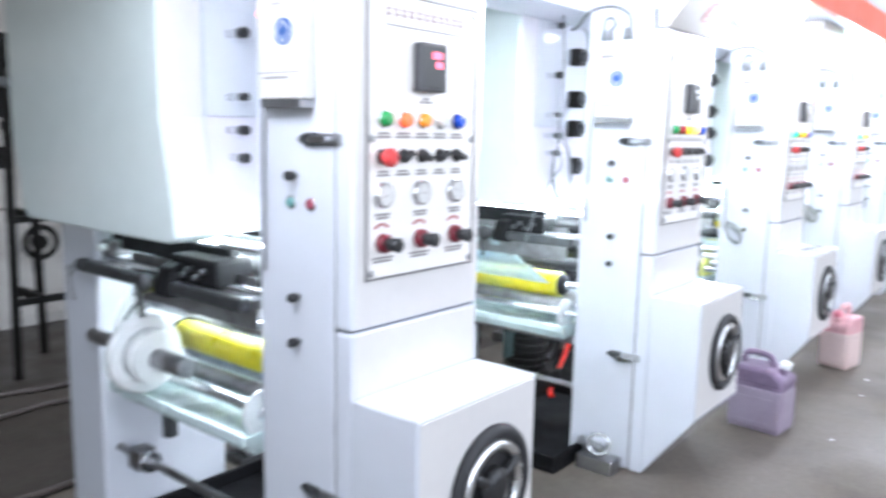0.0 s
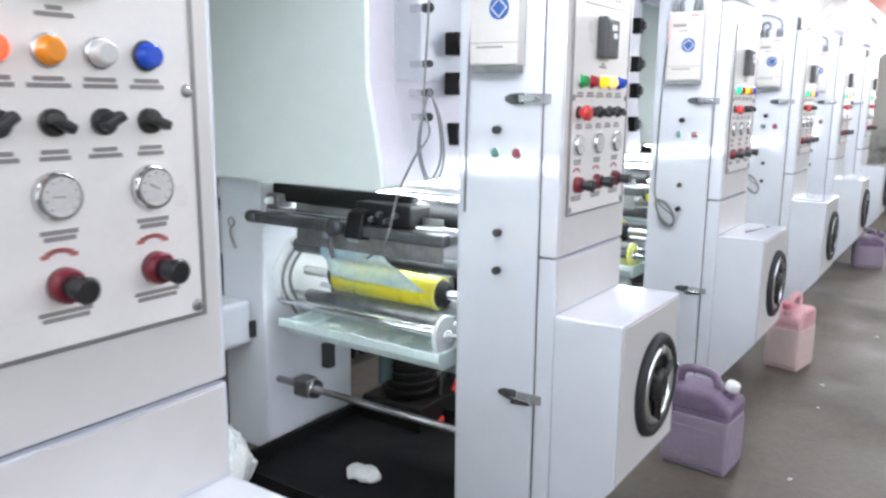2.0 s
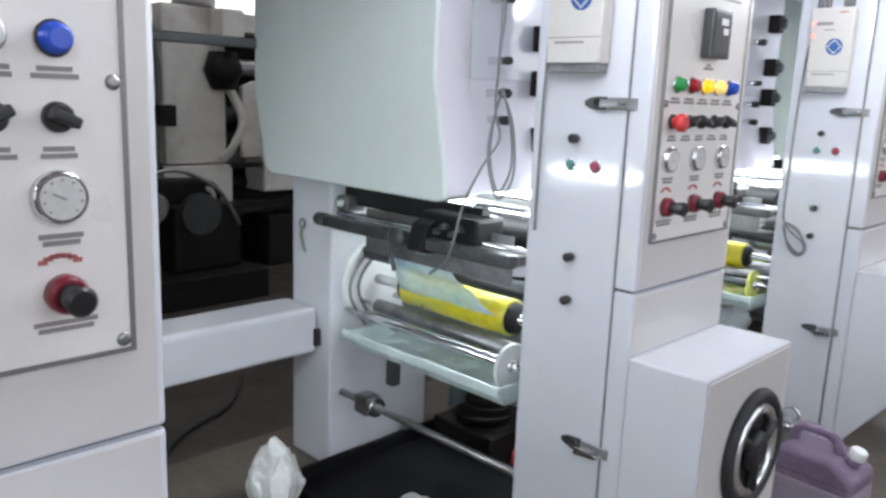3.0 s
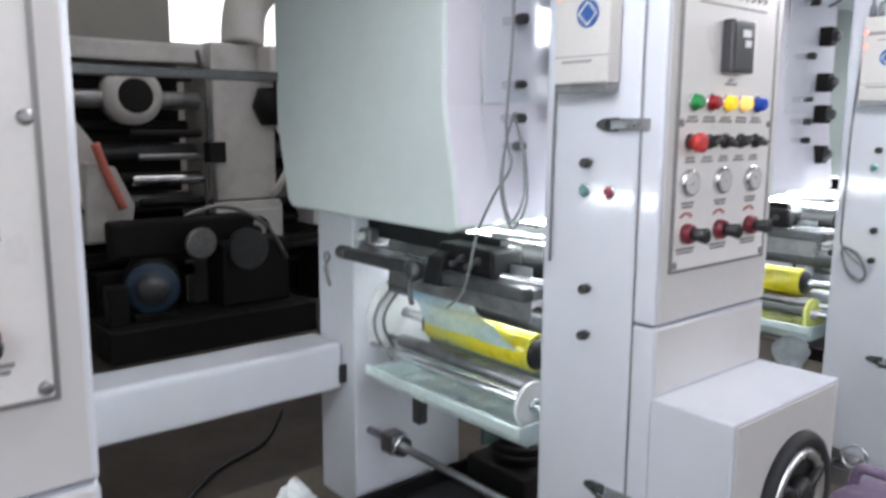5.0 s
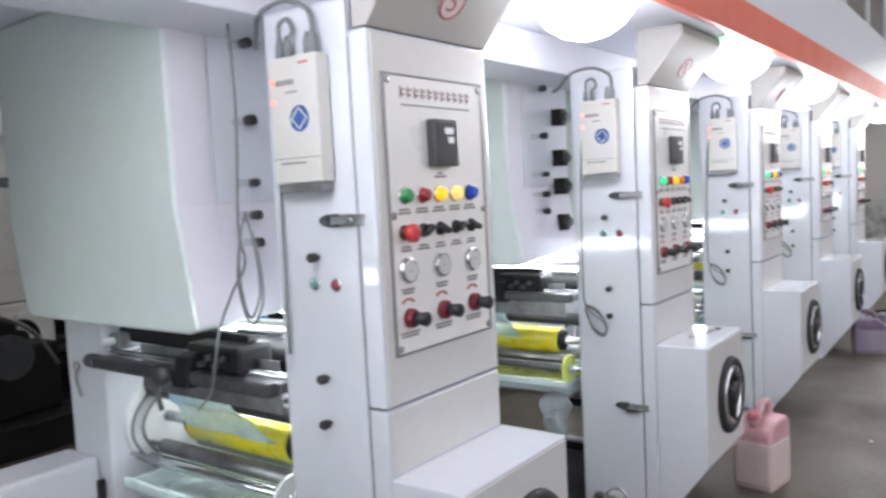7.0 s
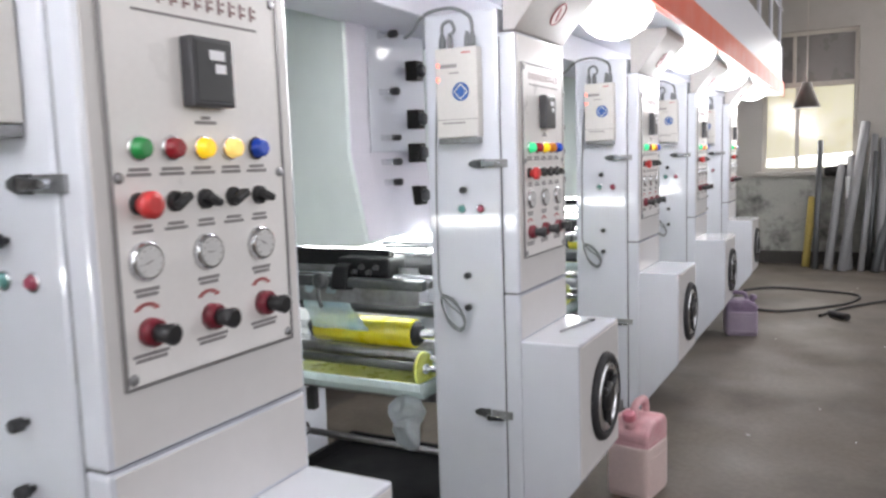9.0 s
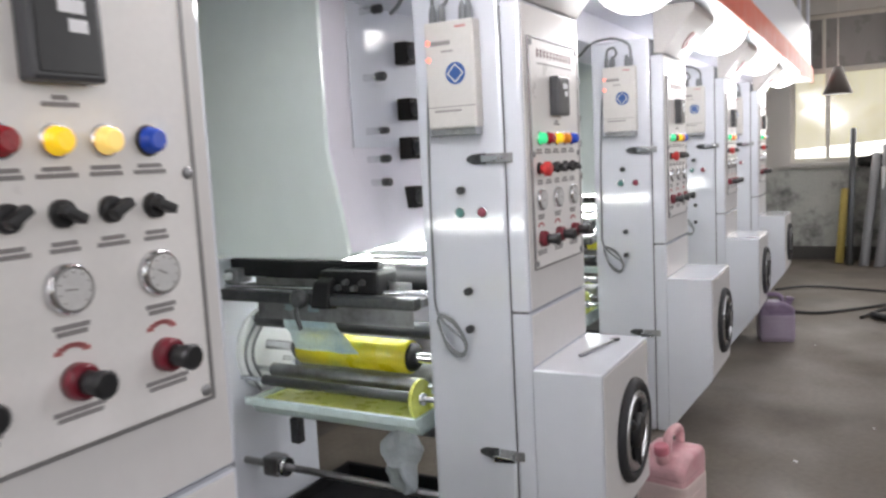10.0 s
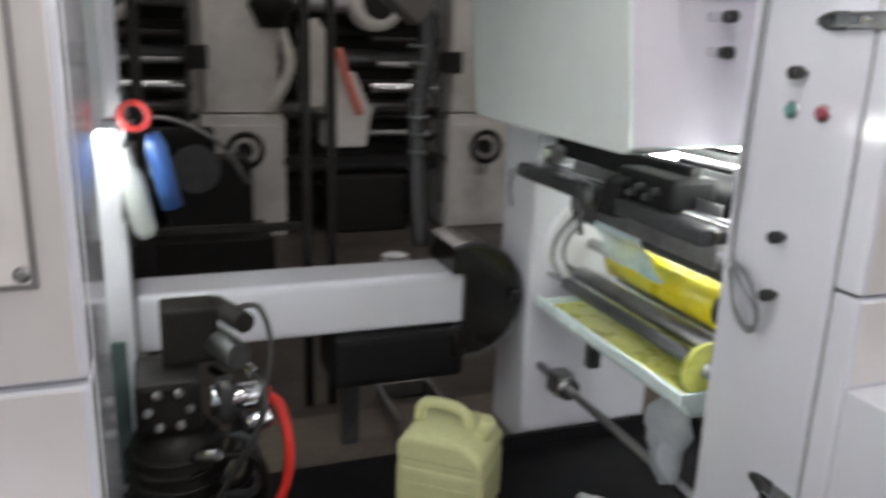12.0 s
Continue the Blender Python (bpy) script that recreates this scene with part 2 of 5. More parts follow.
def ring(bm, centre, axis, R, r, seg=28, sub=8):
    c, ax = Vector(centre), Vector(axis).normalized()
    u = ax.orthogonal().normalized()
    w = ax.cross(u)
    vs = []
    for i in range(seg):
        a = 2 * math.pi * i / seg
        d = u * math.cos(a) + w * math.sin(a)
        vs.append([bm.verts.new(c + d * (R + r * math.cos(2 * math.pi * j / sub)) + ax * r * math.sin(2 * math.pi * j / sub)) for j in range(sub)])
    for i in range(seg):
        for j in range(sub):
            f = bm.faces.new((vs[i][j], vs[(i + 1) % seg][j], vs[(i + 1) % seg][(j + 1) % sub], vs[i][(j + 1) % sub]))
            f.smooth = True
    bmesh.ops.recalc_face_normals(bm, faces=bm.faces[:])
    return bm


def tube(bm, pts, r, sub=8, steps=6):
    """A round tube along a smooth line through pts."""
    P = [Vector(p) for p in pts]
    line = []
    for i in range(len(P) - 1):
        a, b, c, d = P[max(i - 1, 0)], P[i], P[i + 1], P[min(i + 2, len(P) - 1)]
        for k in range(steps):
            t = k / steps
            line.append(0.5 * ((2 * b) + (c - a) * t + (2 * a - 5 * b + 4 * c - d) * t * t + (3 * b - a - 3 * c + d) * t ** 3))
    line.append(P[-1])
    prev, u = None, None
    for i, p in enumerate(line):
        tg = (line[min(i + 1, len(line) - 1)] - line[max(i - 1, 0)]).normalized()
        u = tg.orthogonal().normalized() if u is None else (u - tg * u.dot(tg)).normalized()
        w = tg.cross(u)
        cur = [bm.verts.new(p + (u * math.cos(2 * math.pi * j / sub) + w * math.sin(2 * math.pi * j / sub)) * r) for j in range(sub)]
        if prev:
            for j in range(sub):
                f = bm.faces.new((prev[j], prev[(j + 1) % sub], cur[(j + 1) % sub], cur[j]))
                f.smooth = True
        else:
            bm.faces.new(cur[::-1])
        prev = cur
    bm.faces.new(prev)
    bmesh.ops.recalc_face_normals(bm, faces=bm.faces[:])
    return bm


def B():
    return bmesh.new()


def meshed(name, bm, mat):
    me = bpy.data.meshes.new(name)
    bm.to_mesh(me)
    bm.free()
    me.materials.append(mat)
    return me


def part(name, bm, mat, parent, label=""):
    """Links a bmesh as one mesh under a thing or under a part; its points are given from the parent's origin."""
    ob = new(name, meshed(name, bm, mat))
    ob.parent = parent
    return tagged(ob, label)


def twin(ob, place, parent=None):
    """A further piece on the same mesh."""
    o = new(ob.name.split(".")[0], ob.data)
    o.parent = parent or ob.parent
    o.location = place
    return o


def thing(name, place, label, category, group=""):
    ob = new(name)
    ob.location = place
    return tagged(ob, label, category, group)


def solid(name, bm, mat, label="", category="", kind="", group="", place=(0, 0, 0)):
    ob = new(name, meshed(name, bm, mat))
    ob.location = place
    return tagged(ob, label, category, group, kind)


# ---- the hall ----
X0, X1, Y0, Y1, ROOF = -9.5, 4.5, -5.0, 13.2, 5.2
solid("floor", box(B(), -2.7, X1 + 0.3, Y0 - 0.3, Y1 + 0.3, -0.12, 0.0), CONCRETE, "worn grey-brown concrete workshop floor with stains", "floor", "structure")
# same slab behind the units, in a darker brown
solid("floor", box(B(), X0 - 0.3, -2.7, Y0 - 0.3, Y1 + 0.3, -0.12, 0.0), REARFLOOR, "darker brown concrete floor round the old press", "floor", "structure")
# ceiling left open over the rear gap to admit the added fill
roof = B()
for x0, x1, y0, y1 in ((X0, -4.9, Y0, Y1), (-3.7, X1, Y0, Y1), (-4.9, -3.7, Y0, 1.0), (-4.9, -3.7, 9.0, Y1)):
    box(roof, x0, x1, y0, y1, ROOF, ROOF + 0.2)
solid("ceiling", roof, CEIL, "plain high workshop ceiling with an opening added for fill light", "ceiling", "structure")


def wall_with_openings(name, axis, at, thick, a, b, holes, label):
    """A wall along x or y with rectangular openings (from, to, sill, head) through it."""
    bm = B()

    def blk(p, q, z0, z1):
        if q - p > 1e-3 and z1 - z0 > 1e-3:
            if axis == "y":
                box(bm, at, at + thick, p, q, z0, z1)
            else:
                box(bm, p, q, at, at + thick, z0, z1)
    pos = a
    for h0, h1, s, t in sorted(holes):
        blk(pos, h0, 0, ROOF)
        blk(h0, h1, 0, s)
        blk(h0, h1, t, ROOF)
        pos = h1
    blk(pos, b, 0, ROOF)
    return solid(name, bm, WALLM, label, "wall", "structure")


# unseen windows assumed from the aisle light, tall enough to reach the old press
wall_with_openings("wall_east", "y", X1, 0.24, Y0, Y1, [(wy - 1.35, wy + 1.35, 1.4, 4.85) for wy in (-1.5, 3.0, 7.5, 11.0)], "plain plastered outer wall with tall windows")
wall_with_openings("wall_south", "x", Y0 - 0.24, 0.24, X0, X1, [(-0.9, 2.5, 0.0, 3.6)], "plain plastered wall with a wide opening added for fill light")
wall_with_openings("wall_north", "x", Y1, 0.24, X0, X1, [(-1.02, 0.06, 1.17, 2.9)], "off-white plastered end wall above a scuffed base")
wall_with_openings("wall_west", "y", X0 - 0.24, 0.24, Y0, Y1, [(5.35, 8.6, 2.4, 3.9)], "plain back wall with a band of high windows")
solid("wall_base", box(B(), -3.0, X1, Y1 - 0.012, Y1, 0.0, 1.1), DADO, "grey wall base scuffed with black marks", "wall", "structure")
solid("baseboard", box(B(), -3.0, X1, Y1 - 0.022, Y1 - 0.0125, 0.0, 0.16), material("dark_wall_foot", (0.06, 0.055, 0.05), 0.8, grain=0.3, scale=4), "dark strip along the foot of the end wall", "wall", "structure")
solid("backdrop", box(B(), -4.0, 3.5, Y1 + 1.6, Y1 + 1.65, 0, 4.6), OUTSIDE, "bright sunlit yard outside the window", "backdrop", "structure")
solid("backdrop", box(B(), X0 - 1.6, X0 - 1.55, 2.0, 12.5, 1.0, 5.2), material("bright_sky_glow", (1, 1, 1), 0.9, emit=1.6), "bright overcast sky outside the high windows", "backdrop", "structure")

# far window
win = tagged(new("window_1"), "pale framed workshop window with dull upper panes", "window", "", "structure")
win.location = (-0.48, Y1 + 0.05, 1.17)
fr = B()
for x0, x1, z0, z1 in ((-0.54, -0.49, 0, 1.73), (0.49, 0.54, 0, 1.73), (-0.49, 0.49, 0, 0.05), (-0.49, 0.49, 1.68, 1.73), (-0.49, 0.49, 1.05, 1.11), (-0.16, -0.11, 0.05, 1.05), (-0.2, -0.16, 1.11, 1.68)):
    box(fr, x0, x1, 0, 0.06, z0, z1, 0.004, 1)
part("window_frame", fr, FRAMEM, win)
part("window_sill", box(B(), -0.6, 0.6, -0.14, 0.0, -0.05, 0.0, 0.006), WALLM, win)
for x0, x1, z0, z1, m in ((-0.49, -0.2, 1.11, 1.68, DUSK), (-0.16, 0.49, 1.11, 1.68, DUSK)):
    part("pane", box(B(), x0, x1, 0.025, 0.031, z0, z1), m, win)
for x0, x1 in ((-0.49, -0.16), (-0.11, 0.49)):
    p = part("pane", box(B(), x0, x1, 0.025, 0.031, 0.05, 1.05), GLASS, win)
    p.visible_shadow = False

# ---- the press's platform above the units ----
PY0, PY1 = -1.2, Y1
solid("canopy", box(B(), -2.62, -0.80, PY0, PY1, 2.125, 2.2, 0.004), CANOPY, "white painted underside of the press platform", "platform", "structure")
solid("platform_edge", box(B(), -0.80, -0.765, PY0, PY1, 2.118, 2.285, 0.006), REDPAINT, "orange-red painted edge beam of the platform", "platform", "structure")
solid("platform_fascia", box(B(), -0.83, -0.79, PY0, PY1, 2.285, 2.72, 0.006), CANOPY, "white fascia panel above the orange-red edge beam", "platform", "structure")
solid("lintel", box(B(), -1.66, -1.36, PY0, PY1, 1.975, 2.124, 0.008), CANOPY, "white lintel beam over the press columns", "beam", "structure")
led = thing("indicator_lamp", (-0.83, 5.36, 2.118), "small lit green indicator under the platform edge", "indicator")
part("lens", lathe(B(), (0, 0, -0.008), (0, 0, -0.024), [(0, 0.010), (0.6, 0.009), (1, 0.004)], 12), LEDGREEN, led)
part("bezel", lathe(B(), (0, 0, 0.008), (0, 0, -0.008), [(0, 0.014), (1, 0.014)], 12), CHROME, led)
rail = thing("guard_rail", (-0.81, 0, 2.72), "white painted tubular guard rail on the platform", "railing")
posts = None
for k in range(13):
    y = PY0 + 0.3 + k * 1.15
    if posts is None:
        posts = part("post", cyl(B(), (0, 0, -0.02), (0, 0, 0.9), 0.021, 12), CANOPY, rail)
        posts.location = (0, y, 0)
    else:
        twin(posts, (0, y, 0))
for z in (0.45, 0.9):
    part("rail", cyl(B(), (0, PY0, z), (0, PY1 - 0.03, z), 0.02, 12), CANOPY, rail)


# ---- the printing units ----
FX, BX, CY, CW = -1.017, -1.375, 1.448, 0.512
COLOURS = [
    ("green", "red_lit", "orange", "white", "blue"),
    ("green", "red", "yellow", "pale", "blue"),
    ("green_lit", "red", "yellow", "orange", "blue"),
    ("green_lit", "red", "yellow", "orange", "blue"),
    ("green_lit", "red_lit", "orange", "pale", "blue"),
    ("green_lit", "red", "yellow", "white", "blue"),
]


def bars(bm, y, z, widths, h=0.006, gap=0.0085, x=0.0):
    """Rows of small raised bars in place of writing that cannot be read."""
    for k, w in enumerate(widths):
        box(bm, x, x + 0.0012, y - w / 2, y + w / 2, z - k * gap - h / 2, z - k * gap + h / 2)
    return bm


def text_mesh(body, size, depth=0.0006):
    cu = bpy.data.curves.new("writing", "FONT")
    cu.body, cu.size, cu.extrude, cu.align_x, cu.align_y = body, size, depth, "CENTER", "CENTER"
    ob = bpy.data.objects.new("writing", cu)
    scene.collection.objects.link(ob)
    me = bpy.data.meshes.new_from_object(ob.evaluated_get(bpy.context.evaluated_depsgraph_get()))
    bpy.data.objects.remove(ob)
    return me


def column(u):
    """The operator's side column of one unit, with its box, hand wheel, panel and fittings."""
    base = CY + u * PITCH
    note = {0: "panel lamps red and orange lit", 1: "numbered five on its header"}.get(u, "with a steel pen lying on its box" if u == 2 else "")
    c = thing("press_column", (0, base, 0), "white painted press column with control panel" + (", " + note if note else ""), "press column", "press columns")
    part("body", box(B(), BX, -1.0815, 0, CW, 0, 1.98, 0.012), PAINT, c)
    part("upper_cover", box(B(), -1.078, FX, 0, CW, 0.9685, 1.895, 0.010), PAINT, c)
    part("lower_cover", box(B(), -1.078, FX, 0, CW, 0.0, 0.9640, 0.010), PAINT, c)
    part("joint", box(B(), -1.083, -1.03, 0.006, CW - 0.006, 0.01, 1.88), GROOVE, c)
    part("front_skin", box(B(), FX, FX + 0.003, 0.012, CW - 0.012, 0.975, 1.885, 0.001, 1), FRONT, c, "warm white front sheet")
    part("front_skin", box(B(), FX, FX + 0.003, 0.012, CW - 0.012, 0.80, 0.958, 0.001, 1), FRONT, c)
    # header that leans out over the aisle
    head = prism(B(), [(-1.06, 1.898), (FX, 1.898), (-0.865, 2.085), (-0.865, 2.122), (-1.06, 2.122)], "y", 0.0, CW, 0.004)
    h = part("header", head, SIGN, c, "grey slanted header")
    s = Vector((-0.865 - FX, 0, 2.085 - 1.898)).normalized()
    nrm = Vector((s.z, 0, -s.x))
    mid = Vector((FX, 0.27, 1.898)) + s * 0.105 + nrm * 0.0015
    m = Matrix((( 0, s.x, nrm.x, mid.x), (1, s.y, nrm.y, mid.y), (0, s.z, nrm.z, mid.z), (0, 0, 0, 1)))
    og = lathe(B(), (0, 0, -0.001), (0, 0, 0.0006), [(0, 0.044), (1, 0.043)], 28)
    og.transform(m)
    part("number_ground", og, OVAL, h, "pale pink round number ground")
    bmr = B()
    ring(bmr, (0, 0, 0), (0, 0, 1), 0.044, 0.003, 28, 6)
    bmr.transform(m)
    part("number_ring", bmr, REDTEXT, h)
    if u == 1:
        me = text_mesh("5", 0.078, 0.0016)
        me.transform(m)
        me.materials.append(REDTEXT)
        n = new("number", me)
        n.parent = h
    else:
        b2 = box(B(), -0.006, 0.006, -0.028, 0.028, 0, 0.002)
        b2.transform(m @ Matrix.Rotation(0.5, 4, "Z"))
        part("number", b2, REDTEXT, h)
    # protruding box, cut back underneath
    bx = part("wheel_box", prism(B(), [(FX, 0.004), (-0.800, 0.29), (-0.800, 0.795), (FX, 0.795)], "y", 0.0, CW - 0.003, 0.006), PAINT, c)
    part("box_front", box(B(), -0.800, -0.797, 0.01, CW - 0.013, 0.30, 0.785, 0.001, 1), FRONT, bx)
    w = part("hand_wheel", ring(B(), (-0.794, 0.295, 0.535), (1, 0, 0), 0.150, 0.021, 40, 10), RUBBER, c, "black rimmed hand wheel")
    part("wheel_recess", lathe(B(), (-0.797, 0.295, 0.535), (-0.793, 0.295, 0.535), [(0, 0.145), (1, 0.143)], 36), BLACK, w)
    part("wheel_rim", ring(B(), (-0.789, 0.295, 0.535), (1, 0, 0), 0.116, 0.017, 36, 8), SATIN, w, "polished inner rim")
    for k in range(3):
        a = 0.5 + k * 2 * math.pi / 3
        d = Vector((0, math.cos(a), math.sin(a)))
        o = Vector((-0.783, 0.295, 0.535))
        part("spoke", cyl(B(), o + d * 0.02, o + d * 0.115, 0.016, 10), BLACK, w)
    part("hub", lathe(B(), (-0.795, 0.295, 0.535), (-0.762, 0.295, 0.535), [(0, 0.060), (0.7, 0.056), (1, 0.03)], 22), BLACK, w)
    # fittings on the side towards the walker
    for x, z in ((-1.221, 1.345), (-1.212, 1.031), (-1.212, 0.912)):
        part("side_knob", lathe(B(), (x, 0.0, z), (x, -0.034, z), [(0, 0.006), (0.35, 0.006), (0.36, 0.0125), (0.9, 0.0125), (1, 0.010)], 14), BLACK, c)
    for x, key in ((-1.237, "green"), (-1.161, "red")):
        lens = part("side_lamp", lathe(B(), (x, 0.0, 1.276), (x, -0.014, 1.276), [(0, 0.0145), (0.4, 0.0145), (0.5, 0.011), (1, 0.009)], 16), SIDELAMP[key], c)
        part("bezel", ring(B(), (x, -0.003, 1.276), (0, 1, 0), 0.015, 0.003, 20, 6), CHROME, lens)
    for z, lean in ((1.438, 0.0), (0.512, -0.012)):
        la = part("latch", box(B(), -1.135, -1.052, -0.007, 0.0, z - 0.015, z + 0.015, 0.003), STEEL, c, "dull steel toggle latch")
        part("latch_plate", prism(B(), [(-1.205, z - 0.006), (-1.185, z - 0.015), (-1.14, z - 0.017), (-1.14, z + 0.017), (-1.185, z + 0.015), (-1.205, z + 0.006)], "y", -0.006, 0.0, 0.002), DARKSTEEL, la)
        part("latch_lever", prism(B(), [(-1.150, z - 0.012 + lean), (-1.085, z - 0.007 + lean), (-1.07, z + lean), (-1.085, z + 0.008 + lean), (-1.150, z + 0.012 + lean)], "y", -0.024, -0.0075, 0.003), CHROME, la)
        part("latch_hook", ring(B(), (-1.160, -0.012, z), (0, 1, 0), 0.013, 0.004, 16, 6), DARKSTEEL, la)
        part("latch_pin", cyl(B(), (-1.088, -0.028, z), (-1.088, -0.004, z), 0.006, 10), STEEL, la)
    panel(c, u)
    return c


def panel(c, u):
    """The control panel on the front: plate, meter, lamps, switches, gauges and regulators."""
    y0, y1, z0, z1 = 0.040, 0.468, 1.092, 1.793
    x = FX + 0.003
    edge = B()
    for a, b, p, q in ((y0, y1, z0, z0 + 0.005), (y0, y1, z1 - 0.004, z1), (y0, y0 + 0.005, z0 + 0.005, z1 - 0.004), (y1 - 0.007, y1, z0 + 0.005, z1 - 0.004)):
        box(edge, x, x + 0.0075, a, b, p, q)
    pl = part("control_panel", box(B(), x, x + 0.006, y0 + 0.005, y1 - 0.005, z0 + 0.005, z1 - 0.005, 0.002, 1), PLATE, c, "light grey metal control plate")
    part("panel_border", edge, EDGE, pl)
    x += 0.006
    screw = None
    for y in (y0 + 0.016, y1 - 0.016):
        for z in (z0 + 0.018, 1.443, z1 - 0.018):
            if screw is None:
                screw = part("screw", lathe(B(), (0, 0, 0), (0.004, 0, 0), [(0, 0.010), (0.6, 0.009), (1, 0.004)], 12), STEEL, pl)
                screw.location = (x, y, z)
            else:
                twin(screw, (x, y, z))
    # title that cannot be read
    t = B()
    for k in range(11):
        yy = 0.112 + k * 0.0285
        box(t, x, x + 0.001, yy - 0.008, yy - 0.003, 1.734, 1.762)
        box(t, x, x + 0.001, yy + 0.001, yy + 0.008, 1.752, 1.757)
        box(t, x, x + 0.001, yy - 0.001, yy + 0.008, 1.740, 1.745)
    part("title", t, TITLE, pl)
    part("title_rule", bars(B(), 0.255, 1.717, [0.30], 0.004, x=x), INKTEXT, pl)
    me = part("meter", box(B(), x, x + 0.03, 0.203, 0.306, 1.562, 1.685, 0.006), METER, pl, "dark grey digital meter")
    part("meter_face", box(B(), x + 0.03, x + 0.0315, 0.212, 0.297, 1.572, 1.676, 0.001, 1), BLACK, me)
    part("display", box(B(), x + 0.0315, x + 0.0325, 0.243, 0.280, 1.645, 1.662), LCDRED if u == 0 else LCD, me)
    part("display", box(B(), x + 0.0315, x + 0.0325, 0.256, 0.282, 1.622, 1.638), LCDRED if u == 0 else LCD, me)
    part("meter_label", bars(B(), 0.255, 1.545, [0.022, 0.052], x=x), INKTEXT, pl)
    ys = [0.097 + k * 0.0718 for k in range(5)]
    for y, key in zip(ys, COLOURS[u]):
        la = part("pilot_lamp", lathe(B(), (x, y, 1.491), (x + 0.026, y, 1.491), [(0, 0.019), (0.3, 0.019), (0.32, 0.0172), (0.8, 0.0165), (1, 0.012)], 20), LIGHTS[key], pl)
        part("bezel", ring(B(), (x + 0.004, y, 1.491), (1, 0, 0), 0.019, 0.003, 22, 6), CHROME if key != "blue" else BLACK, la)
    lab = B()
    for k, y in enumerate(ys):
        bars(lab, y, 1.456, [0.040 + 0.006 * (k % 2), 0.050 + 0.004 * (k % 3)], x=x)
        bars(lab, y, 1.362, [0.036, 0.05 if k % 2 else 0.042], x=x)
    part("lamp_labels", lab, INKTEXT, pl)
    es = part("emergency_stop", lathe(B(), (x, ys[0] - 0.005, 1.398), (x + 0.042, ys[0] - 0.005, 1.398), [(0, 0.015), (0.45, 0.013), (0.5, 0.0225), (0.85, 0.023), (1, 0.013)], 24), ESTOP, pl, "red mushroom stop button")
    part("bezel", lathe(B(), (x, ys[0] - 0.005, 1.400), (x + 0.008, ys[0] - 0.005, 1.400), [(0, 0.019), (1, 0.017)], 20), BLACK, es)
    for k, y in enumerate(ys[1:]):
        sw = part("selector_switch", lathe(B(), (x, y, 1.400), (x + 0.012, y, 1.400), [(0, 0.0185), (0.7, 0.018), (1, 0.015)], 20), BLACK, pl)
        g = box(B(), x + 0.01, x + 0.030, -0.015, 0.020, -0.007, 0.007, 0.004)
        g.transform(Matrix.Translation((0, y, 1.400)) @ Matrix.Rotation((0.6, -0.5, 0.5, -0.4)[k], 4, "X"))
        part("switch_grip", g, BLACK, sw)
    for k, y in enumerate((0.096, 0.238, 0.381)):
        ga = part("pressure_gauge", lathe(B(), (x, y, 1.304), (x + 0.013, y, 1.304), [(0, 0.0335), (0.5, 0.0335), (1, 0.030)], 28), CHROME, pl, "round chrome rimmed pressure gauge")
        part("dial", lathe(B(), (x + 0.0133, y, 1.304), (x + 0.0145, y, 1.304), [(0, 0.0265), (1, 0.0262)], 26), DIAL, ga)
        nd = box(B(), x + 0.0147, x + 0.0157, -0.0010, 0.0010, -0.004, 0.013)
        nd.transform(Matrix.Translation((0, y, 1.304)) @ Matrix.Rotation(1.9 - 0.4 * k, 4, "X"))
        part("needle", nd, INKTEXT, ga)
        tk = B()
        for j in range(9):
            a = -0.8 + j * (math.pi + 1.6) / 8
            cy, cz = y + 0.022 * math.cos(a), 1.304 + 0.022 * math.sin(a)
            box(tk, x + 0.0147, x + 0.0153, cy - 0.0013, cy + 0.0013, cz - 0.0013, cz + 0.0013)
        part("ticks", tk, INKTEXT, ga)
        part("gauge_label", bars(B(), y, 1.256, [0.052, 0.044], 0.0065, x=x), INKTEXT, pl)
        arc = B()
        for j in range(7):
            a = 0.75 + j * 0.27
            cy, cz = y - 0.003 + 0.028 * math.cos(a), 1.208 + 0.024 * math.sin(a)
            box(arc, x, x + 0.001, cy - 0.0055, cy + 0.0055, cz - 0.003, cz + 0.003)
        part("turn_arrow", arc, REDTEXT, pl)
        rg = part("regulator", lathe(B(), (x, y, 1.184), (x + 0.022, y, 1.184), [(0, 0.0245), (0.7, 0.0245), (1, 0.020)], 22), REDKNOB, pl, "dark red ring with black regulator knob")
        part("regulator_knob", lathe(B(), (x + 0.022, y, 1.184), (x + 0.060, y, 1.184), [(0, 0.016), (0.2, 0.0145), (0.9, 0.019), (1, 0.014)], 18), BLACK, rg)
        part("regulator_label", bars(B(), y, 1.147, [0.076, 0.066], 0.006, x=x), INKTEXT, pl)


